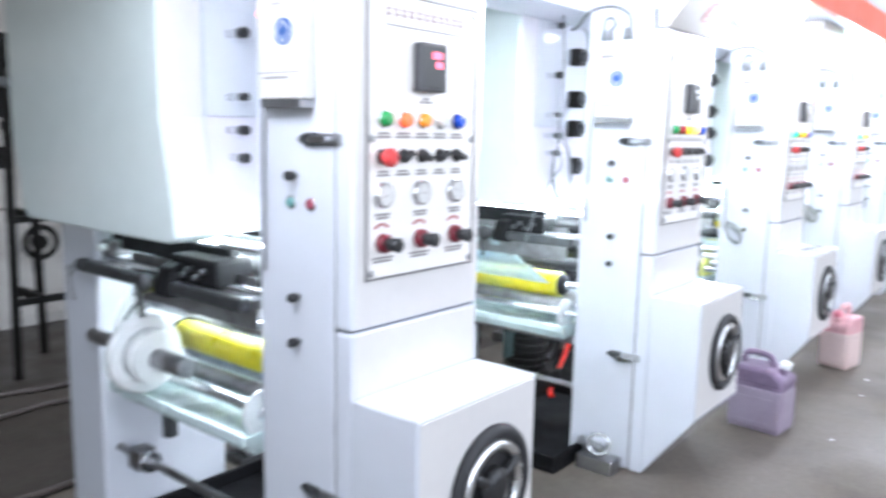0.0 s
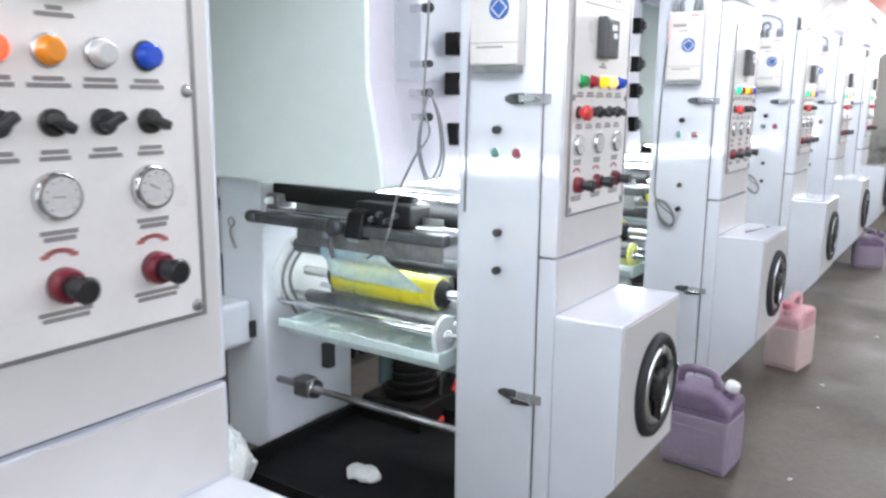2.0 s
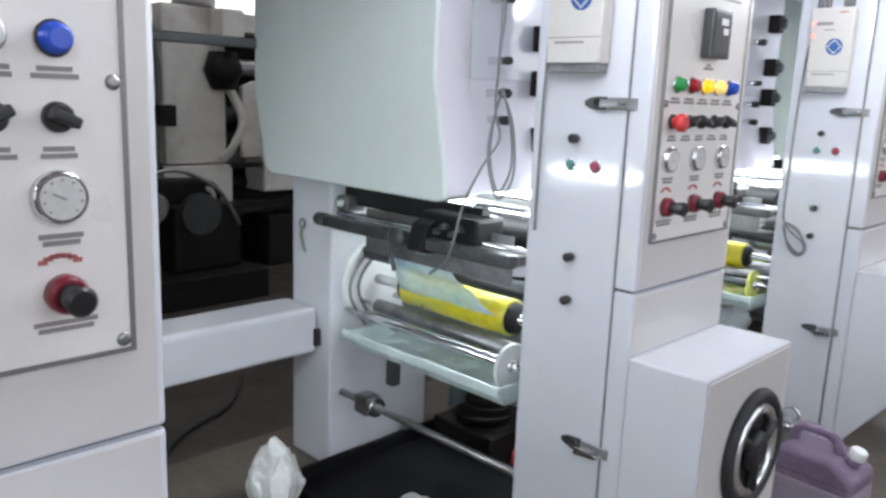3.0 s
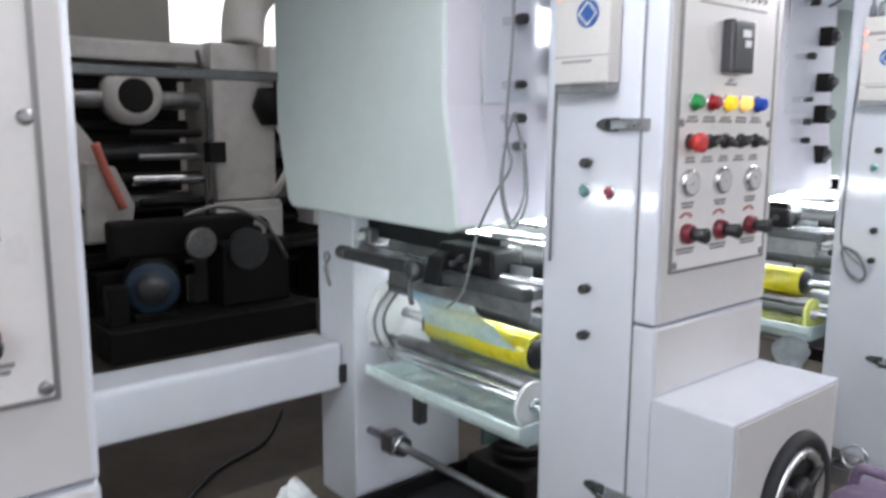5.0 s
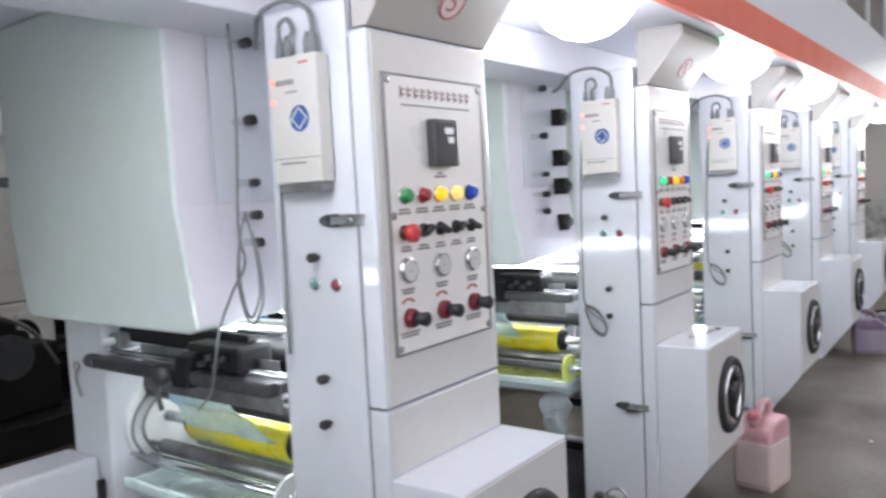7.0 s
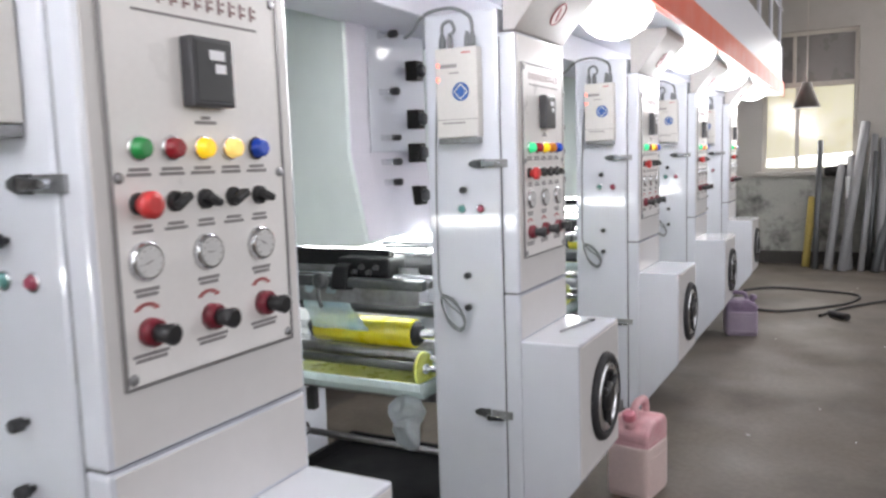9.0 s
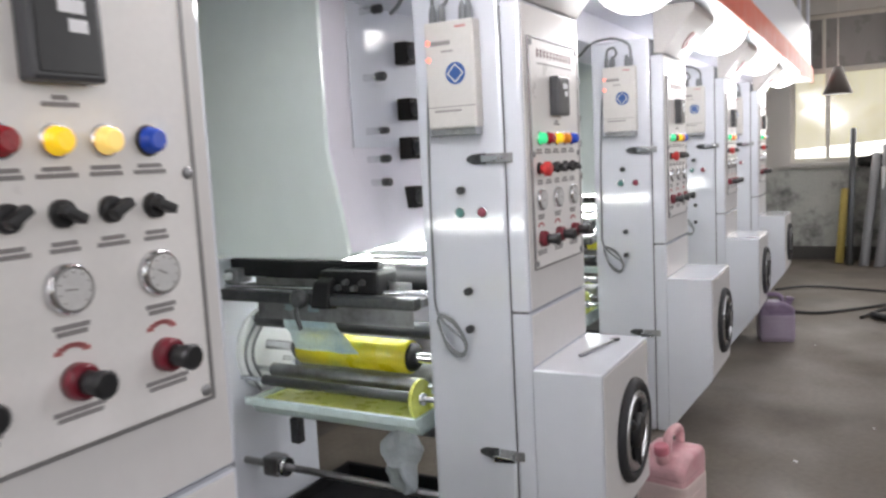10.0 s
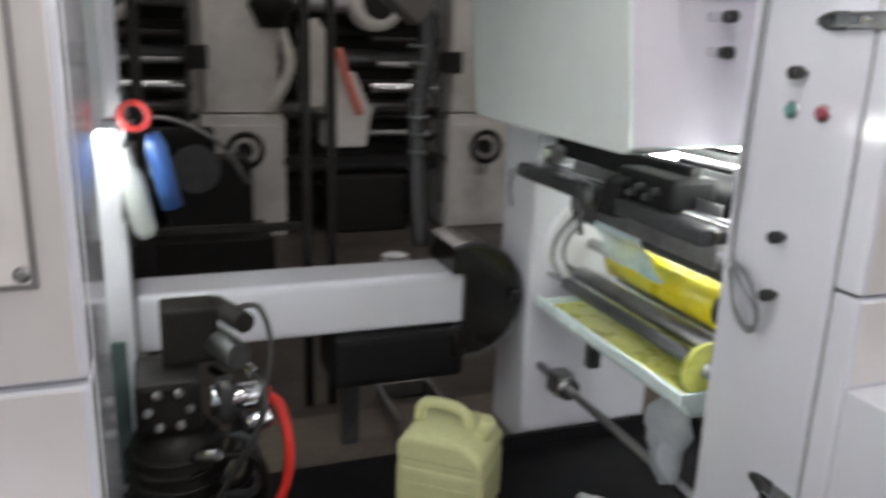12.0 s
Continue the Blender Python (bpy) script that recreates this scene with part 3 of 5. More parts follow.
def controller(u):
    """Small beige electronic controller hung on the column's side, with its cables."""
    base = CY + u * PITCH
    c = thing("static_controller", (0, base, 1.535), "beige electronic controller box with blue badge on the column", "controller box", "static controllers")
    b = part("case", box(B(), -1.305, -1.140, -0.050, -0.004, 0.0, 0.315, 0.006), CASE, c)
    part("case_foot", box(B(), -1.300, -1.145, -0.047, -0.006, -0.022, -0.001, 0.003), STEEL, c)
    part("joint", box(B(), -1.304, -1.141, -0.0512, -0.0495, 0.062, 0.0645), INKTEXT, b)
    bd = lathe(B(), (-1.205, -0.0495, 0.16), (-1.205, -0.0515, 0.16), [(0, 0.033), (1, 0.0325)], 20)
    part("badge", bd, BLUELOGO, b, "round blue badge with a pale diamond")
    dm = B()
    for k in range(4):
        q = box(B(), -0.019, 0.019, -0.0012, 0.0, 0.0165, 0.0205)
        q.transform(Matrix.Translation((-1.205, -0.0515, 0.16)) @ Matrix.Rotation(math.pi / 4 + k * math.pi / 2, 4, "Y"))
        tmp = bpy.data.meshes.new("stroke")
        q.to_mesh(tmp)
        q.free()
        dm.from_mesh(tmp)
        bpy.data.meshes.remove(tmp)
    part("badge_diamond", dm, CASE, b)
    for z, a, w, h in ((0.245, -1.285, 0.066, 0.013), (0.224, -1.25, 0.04, 0.005), (0.048, -1.28, 0.09, 0.006)):
        part("lettering", box(B(), a, a + w, -0.0512, -0.0498, z, z + h), INKTEXT, b)
    part("red_mark", box(B(), -1.20, -1.165, -0.0512, -0.0498, 0.292, 0.298), REDTEXT, b)
    for z in (0.255, 0.205):
        part("indicator", lathe(B(), (-1.294, -0.0495, z), (-1.294, -0.055, z), [(0, 0.007), (1, 0.005)], 12), LEDRED, b)
    for x in (-1.285, -1.255, -1.185, -1.165):
        part("plug", lathe(B(), (x, -0.027, 0.312), (x, -0.027, 0.37), [(0, 0.012), (0.6, 0.012), (1, 0.006)], 10), CABLE, c)
    part("cable", tube(B(), [(-1.165, -0.027, 0.365), (-1.175, -0.03, 0.42), (-1.25, -0.03, 0.455), (-1.36, -0.02, 0.445), (-1.44, 0.03, 0.40), (-1.50, 0.08, 0.39)], 0.007), CABLE, c)
    part("cable", tube(B(), [(-1.285, -0.027, 0.365), (-1.28, -0.03, 0.40), (-1.25, -0.03, 0.41), (-1.235, -0.028, 0.38), (-1.255, -0.027, 0.36)], 0.006), CABLE, c)
    low = [(-1.307, -0.02, 0.20), (-1.322, -0.016, 0.10), (-1.335, -0.012, -0.15), (-1.338, -0.012, -0.45)]
    if u >= 2:
        low += [(-1.336, -0.012, -0.56), (-1.30, -0.02, -0.61), (-1.235, -0.025, -0.66), (-1.24, -0.02, -0.71), (-1.30, -0.02, -0.67), (-1.33, -0.02, -0.60)]
    part("hanging_cable", tube(B(), low, 0.0042), CABLE, c)
    if u >= 2:
        for k in range(2):
            part("cable_loop", tube(B(), [(-1.33, -0.014 - 0.004 * k, -0.58), (-1.27, -0.02, -0.60 - 0.01 * k), (-1.225, -0.024, -0.67), (-1.25, -0.02, -0.715 + 0.01 * k), (-1.30, -0.02, -0.68), (-1.33, -0.014, -0.59)], 0.004), CABLE, c)
    return c


def hood(u):
    """Drying hood between the two frames, with knobs on its end."""
    base = CY + u * PITCH
    h = thing("drying_hood", (0, base, 1.13), "pale greenish white sheet-metal drying hood between press frames", "drying hood", "drying hoods")
    prof = [(-2.60, 0.99), (-2.60, 0.30), (-2.535, 0.03), (-2.50, 0.005), (-1.62, 0.005), (-1.575, 0.02), (-1.59, 0.12), (-1.64, 0.36), (-1.64, 0.99)]
    part("body", prism(B(), prof, "y", -0.124, 0.012, 0.010), HOOD, h)
    part("rear_body", prism(B(), [(-2.58, 0.98), (-2.58, 0.31), (-2.49, 0.02), (-1.60, 0.02), (-1.645, 0.36), (-1.645, 0.98)], "y", 0.016, 0.47, 0.006), HOOD, h)
    # thin added sheets that tint the aisle side as if lit lavender
    part("side_sheet", prism(B(), [(-1.638, 0.985), (-1.638, 0.36), (-1.588, 0.12), (-1.573, 0.03), (-1.5715, 0.03), (-1.586, 0.12), (-1.6355, 0.36), (-1.6355, 0.985)], "y", -0.118, 0.008), SIDE_TINT, h, "added side sheet coloured with the lavender light on the hood")
    part("rear_side_tint_sheet", prism(B(), [(-1.6435, 0.975), (-1.6435, 0.36), (-1.5985, 0.03), (-1.597, 0.03), (-1.642, 0.362), (-1.642, 0.975)], "y", 0.02, 0.465), SIDE_TINT, h)
    part("end_plate", box(B(), -1.641, -1.634, 0.018, 0.46, 0.365, 0.94, 0.002), PAINT, h)
    for z, r in ((0.82, 0.019), (0.60, 0.020), (0.42, 0.015), (0.325, 0.018), (0.245, 0.018)):
        k = part("knob", lathe(B(), (-1.636, 0.10, z), (-1.548, 0.10, z), [(0, 0.008), (0.6, 0.008), (0.62, r * 0.8), (0.94, r * 0.8), (1, r * 0.55)], 16), BLACK, h)
        part("knob_stem", cyl(B(), (-1.638, 0.10, z), (-1.57, 0.10, z), 0.012, 12), CHROME, k)
    for z in (0.70, 0.50, 0.36, 0.18):
        bb = part("bearing_block", box(B(), -1.636, -1.580, 0.300, 0.360, z - 0.04, z + 0.04, 0.006), REARDARK, h)
        part("bearing_end", lathe(B(), (-1.581, 0.33, z), (-1.555, 0.33, z), [(0, 0.026), (0.6, 0.026), (1, 0.018)], 16), DARKSTEEL, bb)
    part("lower_flange", box(B(), -1.60, -1.40, 0.02, 0.06, -0.012, 0.0, 0.002), CHROME, h)
    return h


def far_frame(u):
    """The frame on the drive side that carries the rollers' far ends."""
    base = CY + u * PITCH
    f = thing("drive_side_frame", (0, base, 0), "white painted drive-side press frame", "press frame", "drive side frames")
    part("body", box(B(), -2.535, -2.285, 0, CW, 0, 1.13, 0.012), PAINT, f)
    part("upper_body", box(B(), -2.60, -2.49, 0.015, CW, 1.132, 2.122, 0.008), PAINT, f)
    hk = part("hook", ring(B(), (-2.455, -0.008, 0.945), (0, 1, 0), 0.017, 0.004, 18, 6), STEEL, f)
    part("hook_tail", tube(B(), [(-2.455, -0.01, 0.93), (-2.455, -0.014, 0.90), (-2.44, -0.016, 0.865), (-2.425, -0.016, 0.84)], 0.006), STEEL, hk)
    part("bearing_housing", lathe(B(), (-2.285, 0.22, 0.72), (-2.262, 0.22, 0.72), [(0, 0.17), (0.6, 0.165), (1, 0.15)], 32), WHITEPLASTIC, f)
    for r in (0.12, 0.16):
        part("air_hose", tube(B(), [(-2.27, 0.22 - r * 0.4, 0.72 - r), (-2.24, 0.22 - r, 0.72 - 0.2 * r), (-2.24, 0.22 - r * 0.9, 0.72 + 0.4 * r), (-2.25, 0.22 - 0.2 * r, 0.72 + r)], 0.006), CABLE, f)
    return f


def rollers(u):
    """Rollers, doctor blade and rails between the frames of one unit."""
    base = CY + u * PITCH
    bar = thing("doctor_blade_bar", (0, base, 0.97), "dark steel doctor-blade bar with black carriage", "blade bar", "doctor blade bars")
    part("bar", box(B(), -2.27, -1.385, -0.058, -0.018, -0.005, 0.036, 0.010, 3), DARKSTEEL, bar)
    part("bar_end", lathe(B(), (-2.325, -0.038, 0.0155), (-2.26, -0.038, 0.0155), [(0, 0.016), (0.2, 0.024), (1, 0.024)], 14), DARKSTEEL, bar)
    for x in (-2.245, -1.42):
        part("bar_arm", box(B(), x - 0.02, x + 0.02, -0.017, 0.16, 0.0, 0.03, 0.006), STEEL, bar)
    part("slide_rod", cyl(B(), (-2.283, 0.03, 0.035), (-1.385, 0.03, 0.035), 0.011, 12), CHROME, bar)
    part("rear_bar", box(B(), -2.283, -1.60, 0.060, 0.10, 0.068, 0.135, 0.006), OXIDE, bar, "black cover bar under the hood")
    part("bracket", box(B(), -2.283, -2.215, 0.02, 0.10, 0.045, 0.10, 0.010), STEEL, bar)
    part("bracket_bolt", lathe(B(), (-2.25, 0.02, 0.075), (-2.25, -0.012, 0.075), [(0, 0.014), (0.7, 0.014), (1, 0.009)], 12), WHITEPLASTIC, bar)
    car = part("carriage", box(B(), -1.80, -1.56, -0.012, 0.12, 0.028, 0.112, 0.014), OXIDE, bar, "black blade carriage")
    part("carriage_nose", prism(B(), [(-0.075, -0.01), (-0.012, -0.02), (-0.012, 0.09), (-0.05, 0.075)], "x", -1.80, -1.725, 0.008), OXIDE, car)
    for k in range(4):
        part("carriage_screw", lathe(B(), (-1.715 + 0.034 * k, -0.010, 0.055 + 0.02 * (k % 2)), (-1.715 + 0.034 * k, -0.034, 0.055 + 0.02 * (k % 2)), [(0, 0.011), (1, 0.009)], 10), DARKSTEEL, car)
    part("carriage_wheel", lathe(B(), (-1.845, -0.060, 0.02), (-1.845, -0.092, 0.02), [(0, 0.034), (0.7, 0.034), (1, 0.02)], 18), DARKSTEEL, car)
    part("carriage_lever", tube(B(), [(-1.845, -0.075, 0.02), (-1.85, -0.085, -0.03), (-1.835, -0.085, -0.085)], 0.008), DARKSTEEL, car)
    part("blade_holder", box(B(), -1.56, -1.385, -0.014, 0.06, -0.002, 0.028, 0.006), STEEL, bar)
    part("blade", box(B(), -2.16, -1.47, 0.062, 0.065, -0.09, 0.066, 0.0005, 1), STEEL, bar, "thin steel doctor blade")
    imp = thing("impression_roller", (0, base + 0.24, 1.005), "black rubber impression roller on steel shaft", "roller", "impression rollers")
    part("roller", cyl(B(), (-2.22, 0, 0), (-1.46, 0, 0), 0.062, 28), OXIDE, imp)
    part("shaft", cyl(B(), (-2.288, 0, 0), (-1.37, 0, 0), 0.022, 16), CHROME, imp)
    sm = thing("guide_roller", (0, base + 0.145, 0.855), "dark steel guide roller", "roller", "guide rollers")
    part("roller", cyl(B(), (-2.24, 0, 0), (-1.42, 0, 0), 0.030, 20), DARKSTEEL if u else CHROME, sm)
    part("shaft", cyl(B(), (-2.288, 0, 0), (-1.37, 0, 0), 0.012, 12), CHROME, sm)
    pr = thing("print_cylinder", (0, base + 0.212, 0.735), "yellow film-wrapped printing cylinder on chrome shaft", "printing cylinder", "print cylinders")
    part("cylinder", cyl(B(), (-2.075, 0, 0), (-1.575, 0, 0), 0.062 if u else 0.05, 32), YELLOWFILM, pr)
    part("end_cap", lathe(B(), (-1.577, 0, 0), (-1.545, 0, 0), [(0, 0.054), (0.5, 0.05), (1, 0.03)], 24), BLACK, pr)
    part("end_cap", lathe(B(), (-2.074, 0, 0), (-2.12, 0, 0), [(0, 0.056), (0.5, 0.05), (1, 0.03)], 24), DARKSTEEL, pr)
    part("shaft", cyl(B(), (-2.288, 0, 0), (-1.37, 0, 0), 0.019, 16), CHROME, pr)
    for k, (y, z, r, m) in enumerate(((0.13, 0.660, 0.026, STEEL), (0.075, 0.632, 0.020, DARKSTEEL if u >= 2 else CHROME), (0.30, 0.655, 0.045, STEEL))):
        g = thing("ink_roller", (0, base + y, z), "worn steel ink roller above the tray", "roller", "ink rollers")
        part("roller", cyl(B(), (-2.17, 0, 0), (-1.47, 0, 0), r, 20), m, g)
        part("shaft", cyl(B(), (-2.288, 0, 0), (-1.37, 0, 0), 0.010, 12), CHROME, g)
    g = B()
    strip = []
    for a in range(17):
        t = a / 16
        z = 0.225 - 0.215 * t
        y = 0.045 + 0.095 * min(1, t * 1.25) + 0.006 * math.sin(a * 1.3)
        strip.append([g.verts.new((-2.07 + (0.20 + (0.26 if u == 1 else 0.10) * t) * q / 7, y + 0.006 * math.sin(q * 1.7 + a * 0.5), z)) for q in range(8)])
    for p, q in zip(strip, strip[1:]):
        for i in range(7):
            g.faces.new((p[i], p[i + 1], q[i + 1], q[i])).smooth = True
    bmesh.ops.solidify(g, geom=g.faces[:], thickness=0.0015)
    if u:
        solid("printed_web", g, TEALFILM, "pale teal printed film draped over the cylinder", "film", "", "printed webs", (0, base, 0.735))


def tray(u):
    base = CY + u * PITCH
    t = thing("ink_tray", (0, base, 0.50), "pale aqua ink tray" + (" filled with yellow ink" if u >= 2 else " under the print cylinder"), "ink tray", "ink trays")
    bm = B()
    prism(bm, [(-0.012, 0.085), (-0.006, 0.085), (0.03, 0.030), (0.30, 0.030), (0.33, 0.085), (0.336, 0.085), (0.306, 0.022), (0.024, 0.022)], "x", -2.18, -1.44)
    part("trough", bm, TRAYM, t)
    for x in (-2.18, -1.452):
        part("end_wall", prism(B(), [(-0.010, 0.084), (0.026, 0.024), (0.304, 0.024), (0.334, 0.084)], "x", x, x + 0.012, 0.002), TRAYM, t)
    if u >= 2:
        part("ink", box(B(), -2.166, -1.454, 0.004, 0.325, 0.058, 0.066), YELLOWINK, t, "pale yellow ink")
    part("front_lip", box(B(), -2.19, -1.43, -0.022, -0.006, 0.060, 0.092, 0.004), TRAYM, t)
    ds = part("splash_disc", lathe(B(), (-1.475, 0.075, 0.13), (-1.463, 0.075, 0.13), [(0, 0.070), (1, 0.068)], 28), YELLOWINK if u >= 2 else WHITEPLASTIC, t)
    part("disc_hub", lathe(B(), (-1.476, 0.075, 0.13), (-1.45, 0.075, 0.13), [(0, 0.024), (1, 0.02)], 16), CHROME, ds)
    part("support_rail", box(B(), -2.287, -1.373, 0.14, 0.19, -0.03, 0.02, 0.004), STEEL, t)
    part("stand", box(B(), -2.10, -2.06, 0.12, 0.16, -0.13, -0.03, 0.004), DARKSTEEL, t)
    sh = thing("lift_shaft", (0, base + 0.06, 0.30), "steel tray-lifting shaft with crank block", "shaft", "lift shafts")
    part("rod", cyl(B(), (-2.287, 0, 0), (-1.372, 0, 0), 0.014, 14), STEEL, sh)
    part("crank_block", box(B(), -2.17, -2.09, -0.035, 0.035, -0.035, 0.04, 0.012), STEEL, sh)
    part("crank_disc", lathe(B(), (-2.09, 0, 0), (-2.07, 0, 0), [(0, 0.04), (1, 0.036)], 20), CHROME, sh)
    pan = thing("drip_pan", (0, base, 0.0), "black drip pan on the floor under the unit", "drip pan", "drip pans")
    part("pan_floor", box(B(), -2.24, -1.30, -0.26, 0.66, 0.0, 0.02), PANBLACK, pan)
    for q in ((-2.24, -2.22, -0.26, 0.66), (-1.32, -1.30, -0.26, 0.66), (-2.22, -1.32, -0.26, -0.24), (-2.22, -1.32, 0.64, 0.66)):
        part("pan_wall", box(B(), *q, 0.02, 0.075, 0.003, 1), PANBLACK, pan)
    rg = B()
    bmesh.ops.create_icosphere(rg, subdivisions=3, radius=0.062, matrix=Matrix.Translation((-1.80, 0.02, 0.042)) @ Matrix.Diagonal((1.2, 0.8, 0.4, 1)))
    for v in rg.verts:
        v.co += noise.noise_vector(v.co * 28 + Vector((u, 0, 0))) * 0.016
    solid("crumpled_rag", rg, WHITEPLASTIC, "crumpled white wiping rag in the drip pan", "rag", "", "rags", (0, base, 0))
    vg = thing("valve", (0, base - 0.03, 0.06), "small steel drain valve beside the column foot", "valve", "drain valves")
    part("valve_body", cyl(B(), (-1.30, 0, 0.03), (-1.16, -0.04, 0.03), 0.022, 14), STEEL, vg)
    part("valve_wheel", ring(B(), (-1.18, -0.06, 0.06), (0.4, -1, 0.2), 0.045, 0.008, 22, 8), CHROME, vg)
    part("valve_foot", box(B(), -1.27, -1.10, -0.09, 0.0, -0.06, 0.004, 0.004), STEEL, vg)


def tie_beam(u):
    base = CY + u * PITCH
    b = thing("tie_beam", (0, base, 0.455), "white painted box beam tying two drive-side frames", "beam", "tie beams")
    part("beam", box(B(), -2.56, -2.355, -PITCH + CW + 0.003, -0.006, 0, 0.18, 0.022, 3), PAINT, b)
    part("end_stop", box(B(), -2.352, -2.335, -0.03, -0.004, 0.03, 0.10, 0.004), BLACK, b)


def dome(u):
    base = CY + u * PITCH
    l = thing("dome_lamp", (-0.94, base + 1.02, 2.125), "lit round white dome lamp under the platform", "ceiling lamp", "dome lamps")
    part("rim", lathe(B(), (0, 0, 0), (0, 0, -0.025), [(0, 0.150), (0.4, 0.155), (1, 0.15)], 36), CANOPY, l)
    part("diffuser", lathe(B(), (0, 0, -0.02), (0, 0, -0.15), [(0, 0.168), (0.35, 0.158), (0.65, 0.128), (0.88, 0.08), (1, 0.02)], 36), LAMPGLOW, l)
    data = bpy.data.lights.new("dome_light", "POINT")
    data.shadow_soft_size, data.energy, data.color = 0.09, 12.0, (0.92, 0.95, 1.0)
    ob = new("dome_light", data)
    ob.matrix_world = look((-0.90, base + 1.02, 1.87), (-0.90, base + 1.02, 0))


def tube_lamps(u):
    base = CY + u * PITCH
    f = thing("fluorescent_lamp", (0, base + 0.17, 1.10), "lit fluorescent tube under the drying hood", "tube lamp", "fluorescent lamps")
    part("tube", cyl(B(), (-2.10, 0, 0), (-1.42, 0, 0), 0.013, 14), TUBEGLOW, f)
    part("batten", box(B(), -2.15, -1.39, -0.02, 0.02, 0.0135, 0.03, 0.003), WHITEPLASTIC, f)
    f = thing("fluorescent_lamp", (0, base + 0.43, 1.115), "lit fluorescent tube under the rear of the drying hood", "tube lamp", "fluorescent lamps")
    part("tube", cyl(B(), (-2.35, 0, 0), (-1.42, 0, 0), 0.016, 14), TUBEGLOW, f)
    part("batten", box(B(), -2.4, -1.40, -0.02, 0.02, 0.0165, 0.034, 0.003), WHITEPLASTIC, f)


for u in range(UNITS):
    column(u)
    controller(u)
    hood(u)
    far_frame(u)
    rollers(u)
    tray(u)
    if u:
        tie_beam(u)
    dome(u)
    tube_lamps(u)

# one more dome lamp, added out of view to brighten the first hood
dome(-1)

# loose cable on the floor behind the first gap, and a tin beyond the second
lc = thing("loose_cable", (-2.9, 2.9, 0), "thin black cable trailing over the dark floor", "cable")
part("cable", tube(B(), [(0.46, -0.62, 0.014), (0.28, -0.30, 0.012), (0.0, 0.0, 0.014), (-0.15, 0.3, 0.012), (-0.45, 0.55, 0.012)], 0.011), DARKCABLE, lc)
tn = thing("paint_tin", (-4.2, 5.05, 0), "small pale tin on the floor by the old press", "tin")
part("tin", cyl(B(), (0, 0, 0), (0, 0, 0.17), 0.08, 20), WHITEPLASTIC, tn)
part("tin_rim", ring(B(), (0, 0, 0.17), (0, 0, 1), 0.078, 0.006, 22, 6), STEEL, tn)

# coiled wires at the hood's end on the second unit
cw = thing("wire_bundle", (0, CY + PITCH, 1.13), "tangled grey wires hanging at the hood's end", "wires")
part("wire", tube(B(), [(-1.49, -0.02, 0.86), (-1.47, -0.03, 0.6), (-1.48, -0.04, 0.30), (-1.45, -0.05, 0.20), (-1.50, -0.06, 0.12), (-1.56, -0.07, 0.0), (-1.62, -0.06, -0.16), (-1.72, -0.04, -0.24)], 0.004), CABLE, cw)
for k in range(2):
    part("wire_loop", tube(B(), [(-1.47, -0.02 - 0.006 * k, 0.33), (-1.43 + 0.008 * k, -0.03, 0.24), (-1.42 + 0.01 * k, -0.03, 0.12 - 0.02 * k), (-1.46, -0.035, 0.05 - 0.02 * k), (-1.50 - 0.008 * k, -0.03, 0.14), (-1.49, -0.03, 0.26), (-1.47, -0.02, 0.34)], 0.0036), CABLE, cw)

# plastic bag hung under the third unit's tray
bg = B()
bmesh.ops.create_icosphere(bg, subdivisions=4, radius=0.1)
for v in bg.verts:
    v.co = Vector((v.co.x * (0.75 + 2.6 * max(v.co.z, 0)), v.co.y * 0.35, v.co.z * 1.1))
    v.co += noise.noise_vector(v.co * 11) * 0.03 + noise.noise_vector(v.co * 31) * 0.010
solid("plastic_bag", bg, material("cloudy_bag_plastic", (0.48, 0.53, 0.56), 0.3, grain=0.1, alpha=0.62), "crumpled cloudy plastic bag hanging from the ink tray", "bag", "", "", (-1.53, CY + 2 * PITCH + 0.03, 0.42))

# knotted white carrier bag on the floor between the first two units
kb = B()
bmesh.ops.create_icosphere(kb, subdivisions=4, radius=0.1)
for v in kb.verts:
    h = min(1.0, max(0.0, (v.co.z + 0.1) / 0.2))
    w = 1.05 - 0.75 * max(0.0, h - 0.35) ** 1.2
    v.co = Vector((v.co.x * w, v.co.y * w * 0.9, 0.006 + 0.27 * h ** 0.9))
    fold = noise.noise_vector(Vector((v.co.x * 26, v.co.y * 26, v.co.z * 9))) * 0.020 + noise.noise_vector(v.co * 55) * 0.007
    v.co += fold * min(1.0, 0.15 + 2 * h)
    v.co.z = max(v.co.z, 0.001)
solid("carrier_bag", kb, material("thin_white_bag_plastic", (0.74, 0.77, 0.76), 0.28, grain=0.08, scale=20, coat=0.4), "crumpled white plastic carrier bag standing on the floor", "bag", "", "", (-2.13, 2.85, 0))

# dark trestle beyond the first unit
tr = thing("dark_trestle", (-4.5, 2.13, 0), "dark steel trestle carrying a black machine head", "stand")
for a in (-0.22, 0.22):
    for b in (-0.17, 0.17):
        part("leg", cyl(B(), (a, b, 0), (a * 0.85, b * 0.8, 1.50), 0.026, 10), REARDARK, tr)
for z in (0.42, 0.9, 1.42):
    part("crossbar", box(B(), -0.21, 0.21, -0.02, 0.02, z, z + 0.05, 0.005), REARDARK, tr)
    part("side_bar", box(B(), 0.17, 0.21, -0.17, 0.17, z, z + 0.04, 0.005), REARDARK, tr)
part("machine_head", box(B(), -0.24, 0.20, -0.16, 0.15, 1.49, 1.95, 0.02), REARDARK, tr)
